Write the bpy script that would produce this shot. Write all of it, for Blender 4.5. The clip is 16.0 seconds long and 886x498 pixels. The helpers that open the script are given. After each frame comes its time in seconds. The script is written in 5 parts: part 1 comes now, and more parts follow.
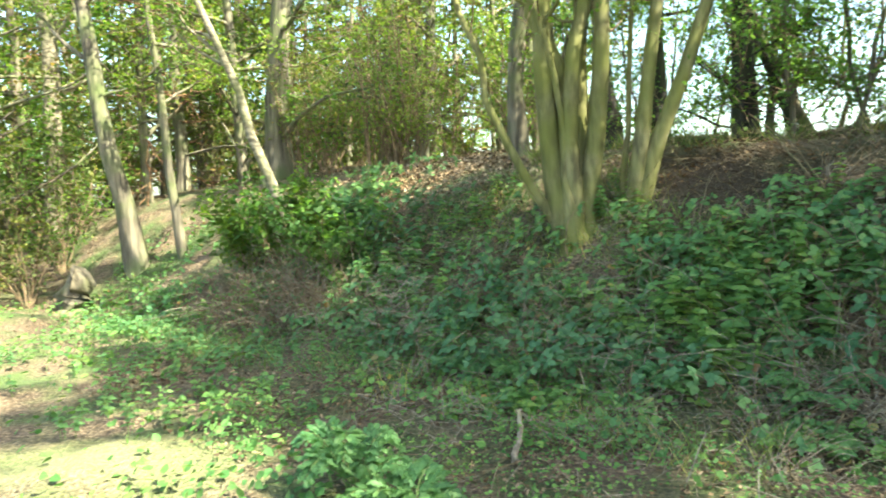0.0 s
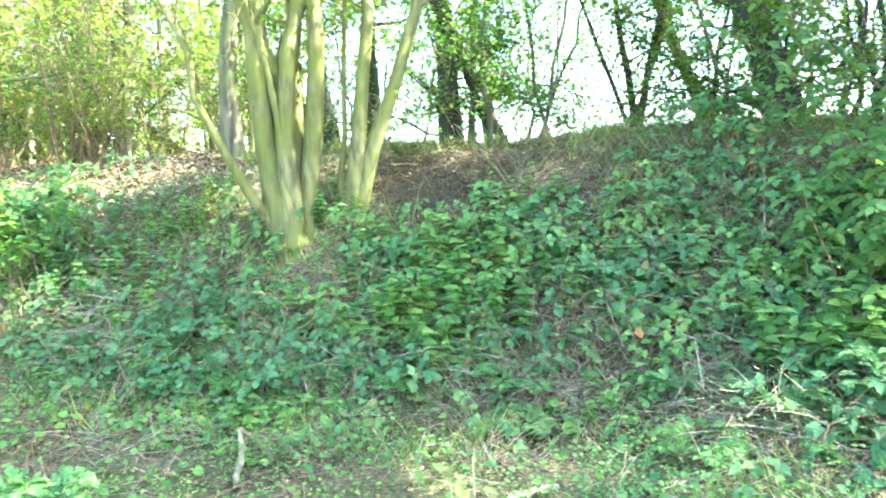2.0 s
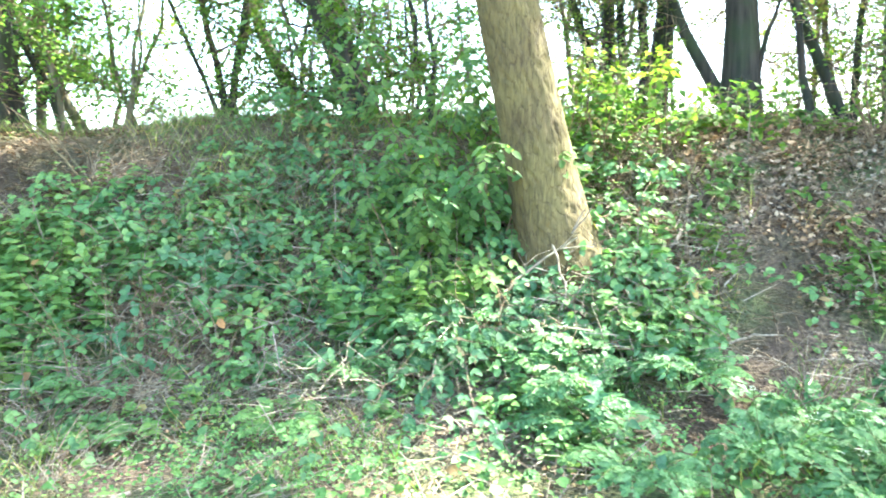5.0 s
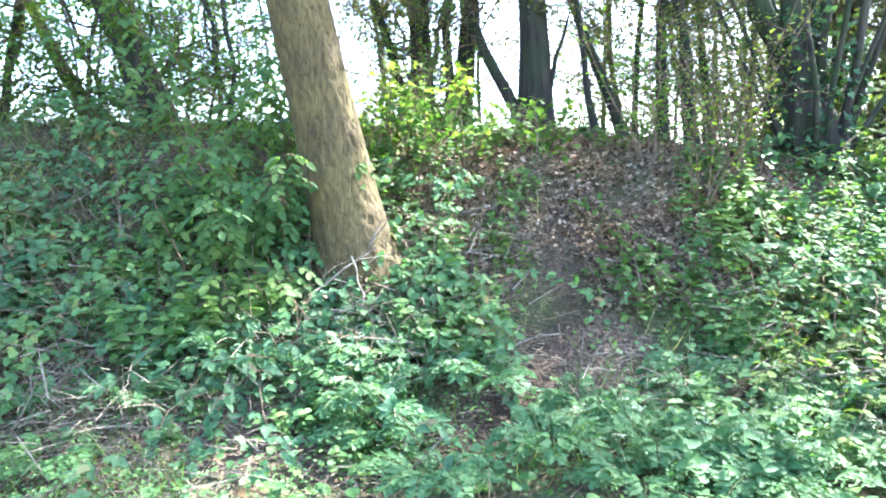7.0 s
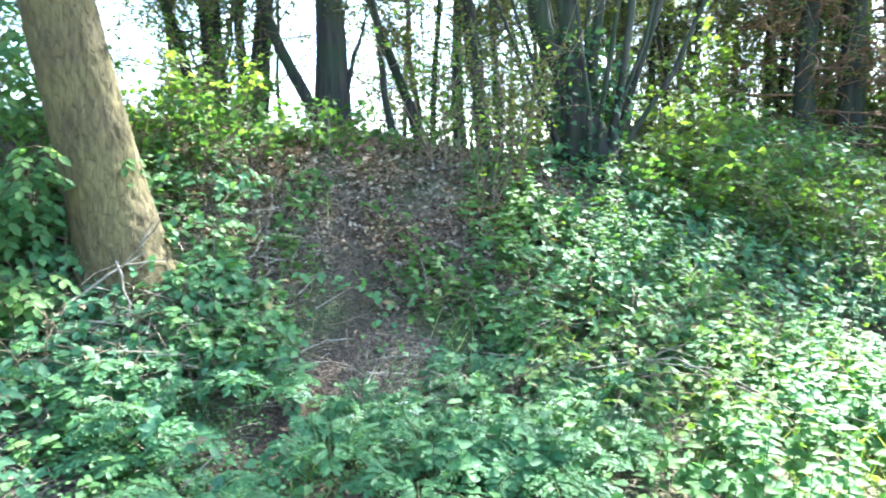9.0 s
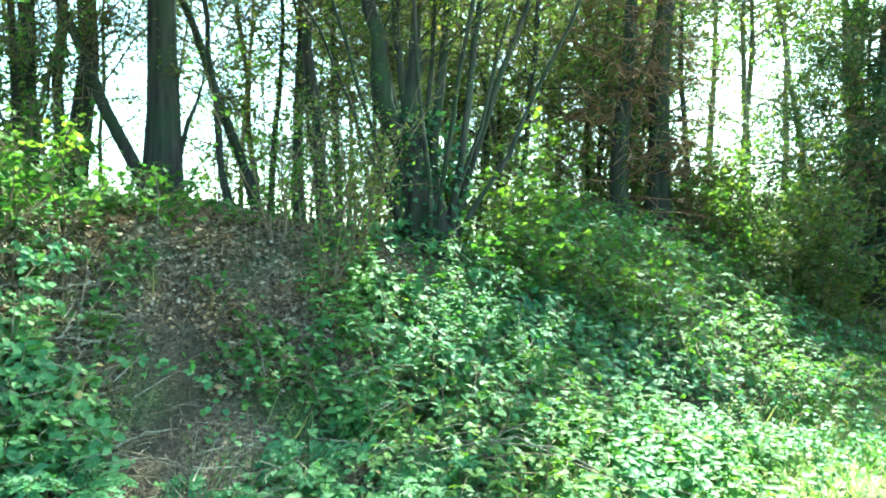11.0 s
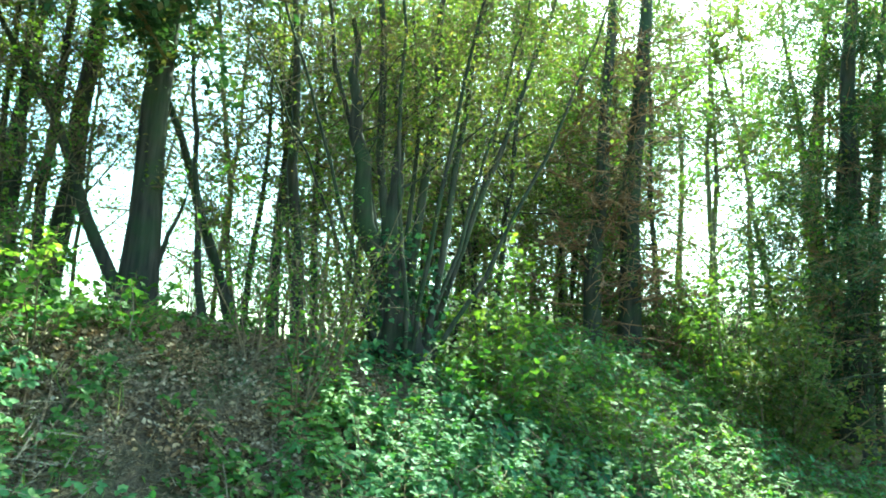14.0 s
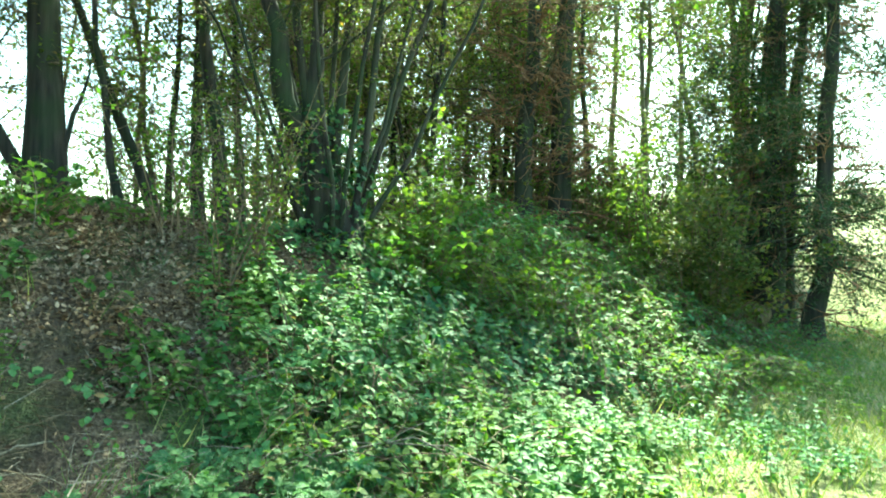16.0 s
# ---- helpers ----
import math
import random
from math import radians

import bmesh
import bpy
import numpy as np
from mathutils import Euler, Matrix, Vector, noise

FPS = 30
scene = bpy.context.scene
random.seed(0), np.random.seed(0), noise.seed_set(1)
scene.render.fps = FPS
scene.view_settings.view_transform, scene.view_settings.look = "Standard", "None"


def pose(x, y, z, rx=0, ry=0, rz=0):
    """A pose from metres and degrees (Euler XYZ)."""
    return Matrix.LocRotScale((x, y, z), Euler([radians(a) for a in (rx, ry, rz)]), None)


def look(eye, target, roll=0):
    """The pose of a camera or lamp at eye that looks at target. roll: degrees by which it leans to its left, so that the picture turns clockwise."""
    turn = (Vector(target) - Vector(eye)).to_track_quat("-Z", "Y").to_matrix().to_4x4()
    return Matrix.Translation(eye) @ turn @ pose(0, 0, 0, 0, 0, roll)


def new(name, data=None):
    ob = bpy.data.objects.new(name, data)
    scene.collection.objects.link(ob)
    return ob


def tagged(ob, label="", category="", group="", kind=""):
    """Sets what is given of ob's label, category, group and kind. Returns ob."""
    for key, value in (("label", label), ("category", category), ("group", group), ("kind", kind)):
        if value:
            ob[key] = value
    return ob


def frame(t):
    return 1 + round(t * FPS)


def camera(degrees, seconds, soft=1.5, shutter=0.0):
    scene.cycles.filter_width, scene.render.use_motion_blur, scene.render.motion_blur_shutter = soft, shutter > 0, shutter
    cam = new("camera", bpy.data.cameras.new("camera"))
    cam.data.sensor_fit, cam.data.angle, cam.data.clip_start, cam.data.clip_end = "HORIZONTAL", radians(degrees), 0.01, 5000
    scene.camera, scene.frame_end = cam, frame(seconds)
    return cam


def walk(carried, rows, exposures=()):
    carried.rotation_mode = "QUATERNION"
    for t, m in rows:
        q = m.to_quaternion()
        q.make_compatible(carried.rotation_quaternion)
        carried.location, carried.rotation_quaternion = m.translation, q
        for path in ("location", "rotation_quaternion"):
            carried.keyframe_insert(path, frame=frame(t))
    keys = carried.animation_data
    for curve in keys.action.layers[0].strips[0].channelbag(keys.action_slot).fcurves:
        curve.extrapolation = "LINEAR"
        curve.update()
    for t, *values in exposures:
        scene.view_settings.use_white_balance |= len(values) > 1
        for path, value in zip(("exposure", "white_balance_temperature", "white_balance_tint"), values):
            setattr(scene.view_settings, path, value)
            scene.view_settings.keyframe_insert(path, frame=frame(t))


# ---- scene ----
# ---- camera ----
cam = camera(64.8, 16.0, 1.85, 0.25)
PATH = [
    (0.0, 0.000, 0.000, 1.500, 85.85, 1.18, -0.09),
    (0.5, 0.027, 0.026, 1.521, 85.77, 1.17, -6.76),
    (1.0, 0.024, 0.047, 1.520, 85.81, 0.97, -12.65),
    (1.5, 0.035, 0.069, 1.534, 85.83, 1.12, -17.88),
    (2.0, 0.030, 0.095, 1.521, 85.54, 1.15, -22.72),
    (2.5, 0.039, 0.090, 1.525, 84.83, 1.29, -27.63),
    (3.0, 0.066, 0.078, 1.517, 84.24, 1.48, -32.93),
    (3.5, 0.093, 0.054, 1.499, 84.02, 1.41, -38.41),
    (4.0, 0.128, 0.006, 1.508, 83.80, 1.43, -43.99),
    (4.5, 0.180, -0.066, 1.515, 83.95, 1.60, -48.77),
    (5.0, 0.227, -0.139, 1.512, 84.12, 1.59, -52.88),
    (7.5, 0.344, -0.373, 1.509, 84.47, 1.60, -69.73),
    (8.0, 0.365, -0.420, 1.509, 84.21, 1.39, -72.76),
    (8.5, 0.400, -0.450, 1.505, 84.23, 0.90, -77.12),
    (9.0, 0.466, -0.460, 1.511, 84.45, 0.37, -82.18),
    (9.5, 0.529, -0.422, 1.535, 84.79, -0.31, -87.69),
    (12.0, 0.580, -0.411, 1.575, 92.97, -0.63, -98.27),
    (12.5, 0.537, -0.404, 1.618, 95.87, -0.86, -97.75),
    (13.0, 0.531, -0.371, 1.624, 98.34, -1.31, -97.62),
    (13.5, 0.533, -0.362, 1.628, 99.51, -2.13, -97.48),
    (14.0, 0.531, -0.360, 1.654, 99.54, -2.73, -97.87),
    (14.5, 0.552, -0.384, 1.671, 98.39, -2.73, -98.82),
    (15.0, 0.552, -0.449, 1.653, 96.18, -2.22, -99.93),
    (15.5, 0.573, -0.496, 1.598, 93.59, -1.34, -101.56),
    (16.0, 0.578, -0.515, 1.567, 90.26, -0.67, -102.59),
]
LIGHT = [(0.0, 2.92, 6850, -7), (0.5, 3.66, 6800, -7), (1.5, 4.23, 6450, -7), (2.0, 4.36, 6050, -11), (3.0, 4.45, 6100, -13), (5.0, 4.38, 6150, 0), (8.0, 3.72, 5350, 14), (9.5, 3.65, 5400, -8), (12.0, 3.2, 5600, -36), (14.0, 3.12, 5750, -36), (16.0, 3.0, 6300, -30)]
walk(cam, [(t, pose(x, y, z, rx, ry, rz)) for t, x, y, z, rx, ry, rz in PATH], LIGHT)

# ---- light ----
SUN_TURN, SUN_HIGH = 121.0, 50.0  # clockwise from ahead of the first camera; above the horizon
world = bpy.data.worlds.new("sky")
scene.world = world
world.use_nodes = True
sky = world.node_tree.nodes.new("ShaderNodeTexSky")
sky.sky_type, sky.sun_disc = "NISHITA", False
sky.sun_elevation, sky.sun_rotation = radians(SUN_HIGH), radians(SUN_TURN)
sky.dust_density, sky.air_density = 2.5, 1.0
world.node_tree.nodes["Background"].inputs["Strength"].default_value = 0.115
world.node_tree.links.new(sky.outputs[0], world.node_tree.nodes["Background"].inputs["Color"])
sun_data = bpy.data.lights.new("sun", "SUN")
sun_data.energy, sun_data.angle, sun_data.color = 5.0, radians(0.6), (1.0, 0.93, 0.80)
sun = new("sun", sun_data)
toward = Vector((math.sin(radians(SUN_TURN)) * math.cos(radians(SUN_HIGH)), math.cos(radians(SUN_TURN)) * math.cos(radians(SUN_HIGH)), math.sin(radians(SUN_HIGH))))
sun.matrix_world = look(toward * 60, (0, 0, 0))


# ---- materials ----
def nodes_of(name):
    m = bpy.data.materials.new(name)
    m.use_nodes = True
    return m, m.node_tree.nodes, m.node_tree.links, m.node_tree.nodes["Principled BSDF"]


def ramp(nodes, links, source, stops):
    r = nodes.new("ShaderNodeValToRGB")
    while len(r.color_ramp.elements) < len(stops):
        r.color_ramp.elements.new(0.5)
    for e, (p, c) in zip(r.color_ramp.elements, stops):
        e.position, e.color = p, (*c, 1)
    links.new(source, r.inputs[0])
    return r.outputs[0]


def leaf_material(name, stops, through_light=0.35, rough=0.42, veins=60.0, tint=(1.4, 1.5, 0.65)):
    """Leaf tissue: each leaf its own tone, blotches on the blade, light shining through."""
    m, n, l, bsdf = nodes_of(name)
    geo = n.new("ShaderNodeNewGeometry")
    tone = ramp(n, l, geo.outputs["Random Per Island"], stops)
    blotch = n.new("ShaderNodeTexNoise")
    blotch.inputs["Scale"].default_value = veins
    where = n.new("ShaderNodeTexCoord")
    l.new(where.outputs["Object"], blotch.inputs["Vector"])
    mix = n.new("ShaderNodeMix")
    mix.data_type, mix.blend_type = "RGBA", "OVERLAY"
    mix.inputs[0].default_value = 0.45
    l.new(tone, mix.inputs[6])
    l.new(blotch.outputs["Fac"], mix.inputs[7])
    drift = n.new("ShaderNodeTexNoise")
    drift.inputs["Scale"].default_value, drift.inputs["Detail"].default_value = 1.3, 3
    l.new(geo.outputs["Position"], drift.inputs["Vector"])
    vary = ramp(n, l, drift.outputs["Fac"], [(0.3, (0.80, 0.92, 1.0)), (0.5, (1.0, 1.0, 0.95)), (0.7, (1.32, 1.15, 0.85))])
    shift = n.new("ShaderNodeMix")
    shift.data_type, shift.blend_type = "RGBA", "MULTIPLY"
    shift.inputs[0].default_value = 1.0
    l.new(mix.outputs[2], shift.inputs[6])
    l.new(vary, shift.inputs[7])
    mix = shift
    l.new(mix.outputs[2], bsdf.inputs["Base Color"])
    bsdf.inputs["Roughness"].default_value = rough + 0.08
    bsdf.inputs["Specular IOR Level"].default_value = 0.28
    bump = n.new("ShaderNodeBump")
    bump.inputs["Strength"].default_value = 0.35
    bump.inputs["Distance"].default_value = 0.004
    l.new(blotch.outputs["Fac"], bump.inputs["Height"])
    l.new(bump.outputs[0], bsdf.inputs["Normal"])
    glow = n.new("ShaderNodeBsdfTranslucent")
    yellow = n.new("ShaderNodeMix")
    yellow.data_type, yellow.blend_type = "RGBA", "MULTIPLY"
    yellow.inputs[0].default_value = 1.0
    yellow.inputs[7].default_value = (*tint, 1)
    l.new(mix.outputs[2], yellow.inputs[6])
    l.new(yellow.outputs[2], glow.inputs["Color"])
    both = n.new("ShaderNodeMixShader")
    both.inputs[0].default_value = through_light
    l.new(bsdf.outputs[0], both.inputs[1])
    l.new(glow.outputs[0], both.inputs[2])
    l.new(both.outputs[0], n["Material Output"].inputs["Surface"])
    return m


def bark_material(name, dark, light, moss, moss_amount=0.5, stretch=0.12, scale=14.0, depth=0.02):
    m, n, l, bsdf = nodes_of(name)
    where = n.new("ShaderNodeTexCoord")
    mapping = n.new("ShaderNodeMapping")
    mapping.inputs["Scale"].default_value = (1, 1, stretch)
    l.new(where.outputs["Object"], mapping.inputs["Vector"])
    grain = n.new("ShaderNodeTexNoise")
    grain.inputs["Scale"].default_value, grain.inputs["Detail"].default_value = scale, 6
    l.new(mapping.outputs[0], grain.inputs["Vector"])
    patch = n.new("ShaderNodeTexNoise")
    patch.inputs["Scale"].default_value, patch.inputs["Detail"].default_value = 2.2, 5
    l.new(where.outputs["Object"], patch.inputs["Vector"])
    wood = ramp(n, l, grain.outputs["Fac"], [(0.36, dark), (0.62, light)])
    green = ramp(n, l, patch.outputs["Fac"], [(0.62 - 0.35 * moss_amount, (0, 0, 0)), (0.85 - 0.35 * moss_amount, (1, 1, 1))])
    mix = n.new("ShaderNodeMix")
    mix.data_type = "RGBA"
    l.new(green, mix.inputs[0])
    l.new(wood, mix.inputs[6])
    tint = n.new("ShaderNodeMix")
    tint.data_type, tint.blend_type = "RGBA", "MULTIPLY"
    tint.inputs[0].default_value = 0.5
    tint.inputs[6].default_value = (*moss, 1)
    l.new(grain.outputs["Fac"], tint.inputs[7])
    l.new(tint.outputs[2], mix.inputs[7])
    l.new(mix.outputs[2], bsdf.inputs["Base Color"])
    bsdf.inputs["Roughness"].default_value = 0.9
    bump = n.new("ShaderNodeBump")
    bump.inputs["Strength"].default_value, bump.inputs["Distance"].default_value = 0.8, depth
    l.new(grain.outputs["Fac"], bump.inputs["Height"])
    l.new(bump.outputs[0], bsdf.inputs["Normal"])
    return m


def plated_bark(name):
    """Pine bark: long scaly plates parted by dark furrows, weathered olive-brown."""
    m, n, l, bsdf = nodes_of(name)
    where = n.new("ShaderNodeTexCoord")
    mapping = n.new("ShaderNodeMapping")
    mapping.inputs["Scale"].default_value = (1, 1, 0.17)
    l.new(where.outputs["Object"], mapping.inputs["Vector"])
    warp = n.new("ShaderNodeTexNoise")
    warp.inputs["Scale"].default_value, warp.inputs["Detail"].default_value = 9, 4
    l.new(mapping.outputs[0], warp.inputs["Vector"])
    bent = n.new("ShaderNodeMix")
    bent.data_type, bent.blend_type = "RGBA", "LINEAR_LIGHT"
    bent.inputs[0].default_value = 0.05
    l.new(mapping.outputs[0], bent.inputs[6])
    l.new(warp.outputs["Color"], bent.inputs[7])
    cells = n.new("ShaderNodeTexVoronoi")
    cells.feature = "DISTANCE_TO_EDGE"
    cells.inputs["Scale"].default_value = 30
    l.new(bent.outputs[2], cells.inputs["Vector"])
    plates = n.new("ShaderNodeTexVoronoi")
    plates.inputs["Scale"].default_value = 30
    l.new(bent.outputs[2], plates.inputs["Vector"])
    grain = n.new("ShaderNodeTexNoise")
    grain.inputs["Scale"].default_value, grain.inputs["Detail"].default_value = 60, 6
    l.new(mapping.outputs[0], grain.inputs["Vector"])
    wide = n.new("ShaderNodeTexNoise")
    wide.inputs["Scale"].default_value, wide.inputs["Detail"].default_value = 2.5, 4
    l.new(where.outputs["Object"], wide.inputs["Vector"])
    tone = n.new("ShaderNodeMix")
    tone.inputs[0].default_value = 0.22
    l.new(grain.outputs["Fac"], tone.inputs[2])
    l.new(plates.outputs["Color"], tone.inputs[3])
    wood = ramp(n, l, tone.outputs[0], [(0.3, (0.068, 0.049, 0.019)), (0.5, (0.112, 0.084, 0.034)), (0.7, (0.160, 0.122, 0.052))])
    crack = ramp(n, l, cells.outputs["Distance"], [(0.0, (0.56, 0.50, 0.42)), (0.06, (1, 1, 1))])
    stain = ramp(n, l, wide.outputs["Fac"], [(0.35, (0.75, 0.72, 0.62)), (0.7, (1.05, 1.08, 0.85))])
    for extra in (crack, stain):
        x = n.new("ShaderNodeMix")
        x.data_type, x.blend_type = "RGBA", "MULTIPLY"
        x.inputs[0].default_value = 1.0
        l.new(wood, x.inputs[6])
        l.new(extra, x.inputs[7])
        wood = x.outputs[2]
    l.new(wood, bsdf.inputs["Base Color"])
    bsdf.inputs["Roughness"].default_value = 0.92
    bump = n.new("ShaderNodeBump")
    bump.inputs["Strength"].default_value, bump.inputs["Distance"].default_value = 0.6, 0.015
    l.new(crack, bump.inputs["Height"])
    fine = n.new("ShaderNodeBump")
    fine.inputs["Strength"].default_value, fine.inputs["Distance"].default_value = 0.6, 0.006
    l.new(grain.outputs["Fac"], fine.inputs["Height"])
    l.new(bump.outputs[0], fine.inputs["Normal"])
    l.new(fine.outputs[0], bsdf.inputs["Normal"])
    return m


def ground_material():
    m, n, l, bsdf = nodes_of("woodland_floor")
    where = n.new("ShaderNodeTexCoord")

    def noise_at(scale, detail=6):
        t = n.new("ShaderNodeTexNoise")
        t.inputs["Scale"].default_value, t.inputs["Detail"].default_value = scale, detail
        l.new(where.outputs["Object"], t.inputs["Vector"])
        return t.outputs["Fac"]

    def blend(fac, a, b):
        x = n.new("ShaderNodeMix")
        x.data_type = "RGBA"
        l.new(fac, x.inputs[0])
        l.new(a, x.inputs[6])
        l.new(b, x.inputs[7])
        return x.outputs[2]
    fine, wide, crumbs = noise_at(38), noise_at(1.6), noise_at(140, 3)
    litter = ramp(n, l, fine, [(0.3, (0.032, 0.020, 0.012)), (0.5, (0.105, 0.070, 0.042)), (0.68, (0.25, 0.18, 0.115))])
    soil = ramp(n, l, crumbs, [(0.3, (0.014, 0.008, 0.0038)), (0.7, (0.052, 0.030, 0.014))])
    moss = ramp(n, l, fine, [(0.3, (0.03, 0.045, 0.012)), (0.7, (0.085, 0.12, 0.03))])
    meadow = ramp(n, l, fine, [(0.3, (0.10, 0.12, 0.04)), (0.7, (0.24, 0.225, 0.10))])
    floor = blend(ramp(n, l, wide, [(0.42, (0, 0, 0)), (0.62, (1, 1, 1))]), litter, moss)
    # trodden also holds the shade patch beside the climbing path.
    bare = n.new("ShaderNodeAttribute")
    bare.attribute_name = "trodden"
    floor = blend(bare.outputs["Fac"], floor, soil)
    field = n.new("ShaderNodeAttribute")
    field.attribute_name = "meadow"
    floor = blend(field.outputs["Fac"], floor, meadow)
    l.new(floor, bsdf.inputs["Base Color"])
    bsdf.inputs["Roughness"].default_value = 0.95
    bump = n.new("ShaderNodeBump")
    bump.inputs["Strength"].default_value, bump.inputs["Distance"].default_value = 1.0, 0.05
    l.new(fine, bump.inputs["Height"])
    l.new(bump.outputs[0], bsdf.inputs["Normal"])
    return m


GROUND = ground_material()
BARK_MOSSY = bark_material("mossy_smooth_bark", (0.062, 0.054, 0.022), (0.190, 0.168, 0.078), (0.150, 0.150, 0.034), 0.75, 0.3, 14, 0.012)
BARK_GREY = bark_material("grey_brown_bark", (0.045, 0.036, 0.026), (0.17, 0.14, 0.10), (0.10, 0.12, 0.04), 0.5)
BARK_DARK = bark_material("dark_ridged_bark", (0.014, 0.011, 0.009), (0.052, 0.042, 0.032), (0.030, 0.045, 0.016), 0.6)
BARK_FISSURED = plated_bark("fissured_brown_bark")
RUST = bark_material("rusty_dead_twig", (0.09, 0.045, 0.022), (0.26, 0.14, 0.07), (0.12, 0.10, 0.05), 0.2, 0.3, 30, 0.002)
BARK_PALE = bark_material("pale_birch_bark", (0.075, 0.06, 0.04), (0.27, 0.23, 0.16), (0.14, 0.14, 0.06), 0.45, 2.5, 9, 0.004)
TWIG = bark_material("twig_bark", (0.065, 0.042, 0.024), (0.20, 0.138, 0.08), (0.1, 0.11, 0.04), 0.3, 0.3, 30, 0.003)
GREEN_STEM = bark_material("green_plant_stem", (0.06, 0.09, 0.025), (0.15, 0.20, 0.06), (0.16, 0.09, 0.05), 0.3, 0.2, 30, 0.001)
DRY = bark_material("dry_pale_stalk", (0.085, 0.068, 0.047), (0.26, 0.215, 0.157), (0.16, 0.14, 0.08), 0.2, 0.2, 40, 0.001)
DEADWOOD = bark_material("weathered_dead_wood", (0.12, 0.09, 0.062), (0.31, 0.25, 0.185), (0.2, 0.2, 0.1), 0.2, 0.15, 25, 0.006)
LEAF_WOOD = leaf_material("fresh_tree_leaf", [(0.0, (0.045, 0.100, 0.020)), (0.5, (0.078, 0.150, 0.030)), (1.0, (0.130, 0.205, 0.042))], 0.54, 0.5, 60.0, (1.4, 1.38, 0.72))
LEAF_YELLOW = leaf_material("young_yellow_green_leaf", [(0.0, (0.070, 0.125, 0.024)), (0.6, (0.120, 0.180, 0.036)), (1.0, (0.175, 0.220, 0.060))], 0.52, 0.5)
LEAF_OLIVE = leaf_material("muted_olive_leaf", [(0.0, (0.050, 0.075, 0.024)), (0.6, (0.095, 0.120, 0.036)), (0.9, (0.150, 0.155, 0.050)), (1.0, (0.17, 0.11, 0.06))], 0.5, 0.5)
LEAF_ASH = leaf_material("soft_green_shrub_leaf", [(0.0, (0.070, 0.140, 0.046)), (0.5, (0.104, 0.185, 0.060)), (1.0, (0.145, 0.228, 0.078))], 0.6, 0.55)
LEAF_BRAMBLE = leaf_material("bramble_leaf", [(0.0, (0.054, 0.123, 0.047)), (0.6, (0.099, 0.196, 0.069)), (0.94, (0.158, 0.249, 0.084)), (1.0, (0.241, 0.134, 0.062))], 0.34, 0.48)
LEAF_BLUISH = leaf_material("old_bramble_leaf", [(0.0, (0.044, 0.100, 0.044)), (0.6, (0.070, 0.145, 0.062)), (0.95, (0.103, 0.182, 0.078)), (1.0, (0.15, 0.09, 0.05))], 0.32, 0.55)
LEAF_NETTLE = leaf_material("nettle_leaf", [(0.0, (0.055, 0.129, 0.038)), (0.5, (0.093, 0.184, 0.052)), (1.0, (0.152, 0.241, 0.069))], 0.4, 0.5)
LEAF_PARSLEY = leaf_material("cow_parsley_leaf", [(0.0, (0.061, 0.140, 0.052)), (1.0, (0.121, 0.215, 0.078))], 0.4, 0.45)
LEAF_IVY = leaf_material("ivy_leaf", [(0.0, (0.020, 0.052, 0.020)), (0.7, (0.042, 0.090, 0.034)), (1.0, (0.075, 0.125, 0.042))], 0.22, 0.4)
LEAF_DRY = leaf_material("dead_fallen_leaf", [(0.0, (0.04, 0.024, 0.013)), (0.5, (0.115, 0.074, 0.044)), (0.85, (0.20, 0.14, 0.09)), (1.0, (0.32, 0.24, 0.165))], 0.12, 0.8, 60.0, (1.2, 1.0, 0.75))
PETAL = leaf_material("cream_petal", [(0.0, (0.42, 0.46, 0.28)), (1.0, (0.70, 0.70, 0.55))], 0.3, 0.6, 60.0, (1, 1, 0.9))
# Paler copy of the dead leaf; sun on the litter is partly in its colour.
LEAF_TAN_SUNLIT = leaf_material("sunlit_bleached_leaf", [(0.0, (0.038, 0.023, 0.014)), (0.45, (0.170, 0.115, 0.077)), (0.85, (0.34, 0.25, 0.18)), (1.0, (0.44, 0.345, 0.26))], 0.1, 0.75, 60.0, (1.2, 1.0, 0.75))
LEAF_CONIFER = leaf_material("conifer_needle_spray", [(0.0, (0.028, 0.055, 0.024)), (0.8, (0.052, 0.086, 0.036)), (1.0, (0.12, 0.09, 0.045))], 0.25, 0.6)
GRASS = leaf_material("grass_blade", [(0.0, (0.075, 0.125, 0.035)), (0.6, (0.135, 0.190, 0.058)), (0.85, (0.24, 0.235, 0.10)), (1.0, (0.34, 0.29, 0.16))], 0.38, 0.55)

# ---- the lie of the land ----
TOE = np.array([(-14, 17), (-9, 12.6), (-4, 8.9), (-1, 6.3), (0.9, 4.7), (2.6, 3.2), (3.5, 1.9), (4.2, 0.6), (4.9, -0.8), (6.0, -3.0), (8.5, -6.2), (14, -12)], float)
RISE = np.array([1.0, 1.55, 1.92, 1.98, 1.98, 2.08, 1.98, 1.9, 1.85, 1.4, 1.15, 1.1])
def bank(x, y):
    p = np.stack([np.asarray(x, float), np.asarray(y, float)], -1)
    best = np.full(p.shape[:-1], 1e9); d = np.zeros_like(best); b = np.zeros_like(best)
    for i in range(len(TOE) - 1):
        a, e = TOE[i], TOE[i + 1] - TOE[i]
        k = np.clip(((p - a) @ e) / (e @ e), 0, 1)
        q = p - (a + k[..., None] * e)
        r = np.hypot(q[..., 0], q[..., 1])
        side = np.where(e[0] * q[..., 1] - e[1] * q[..., 0] > 0, 1.0, -1.0)
        near = r < best
        d = np.where(near, r * side, d); b = np.where(near, RISE[i] + k * (RISE[i + 1] - RISE[i]), b); best = np.where(near, r, best)
    return d, b
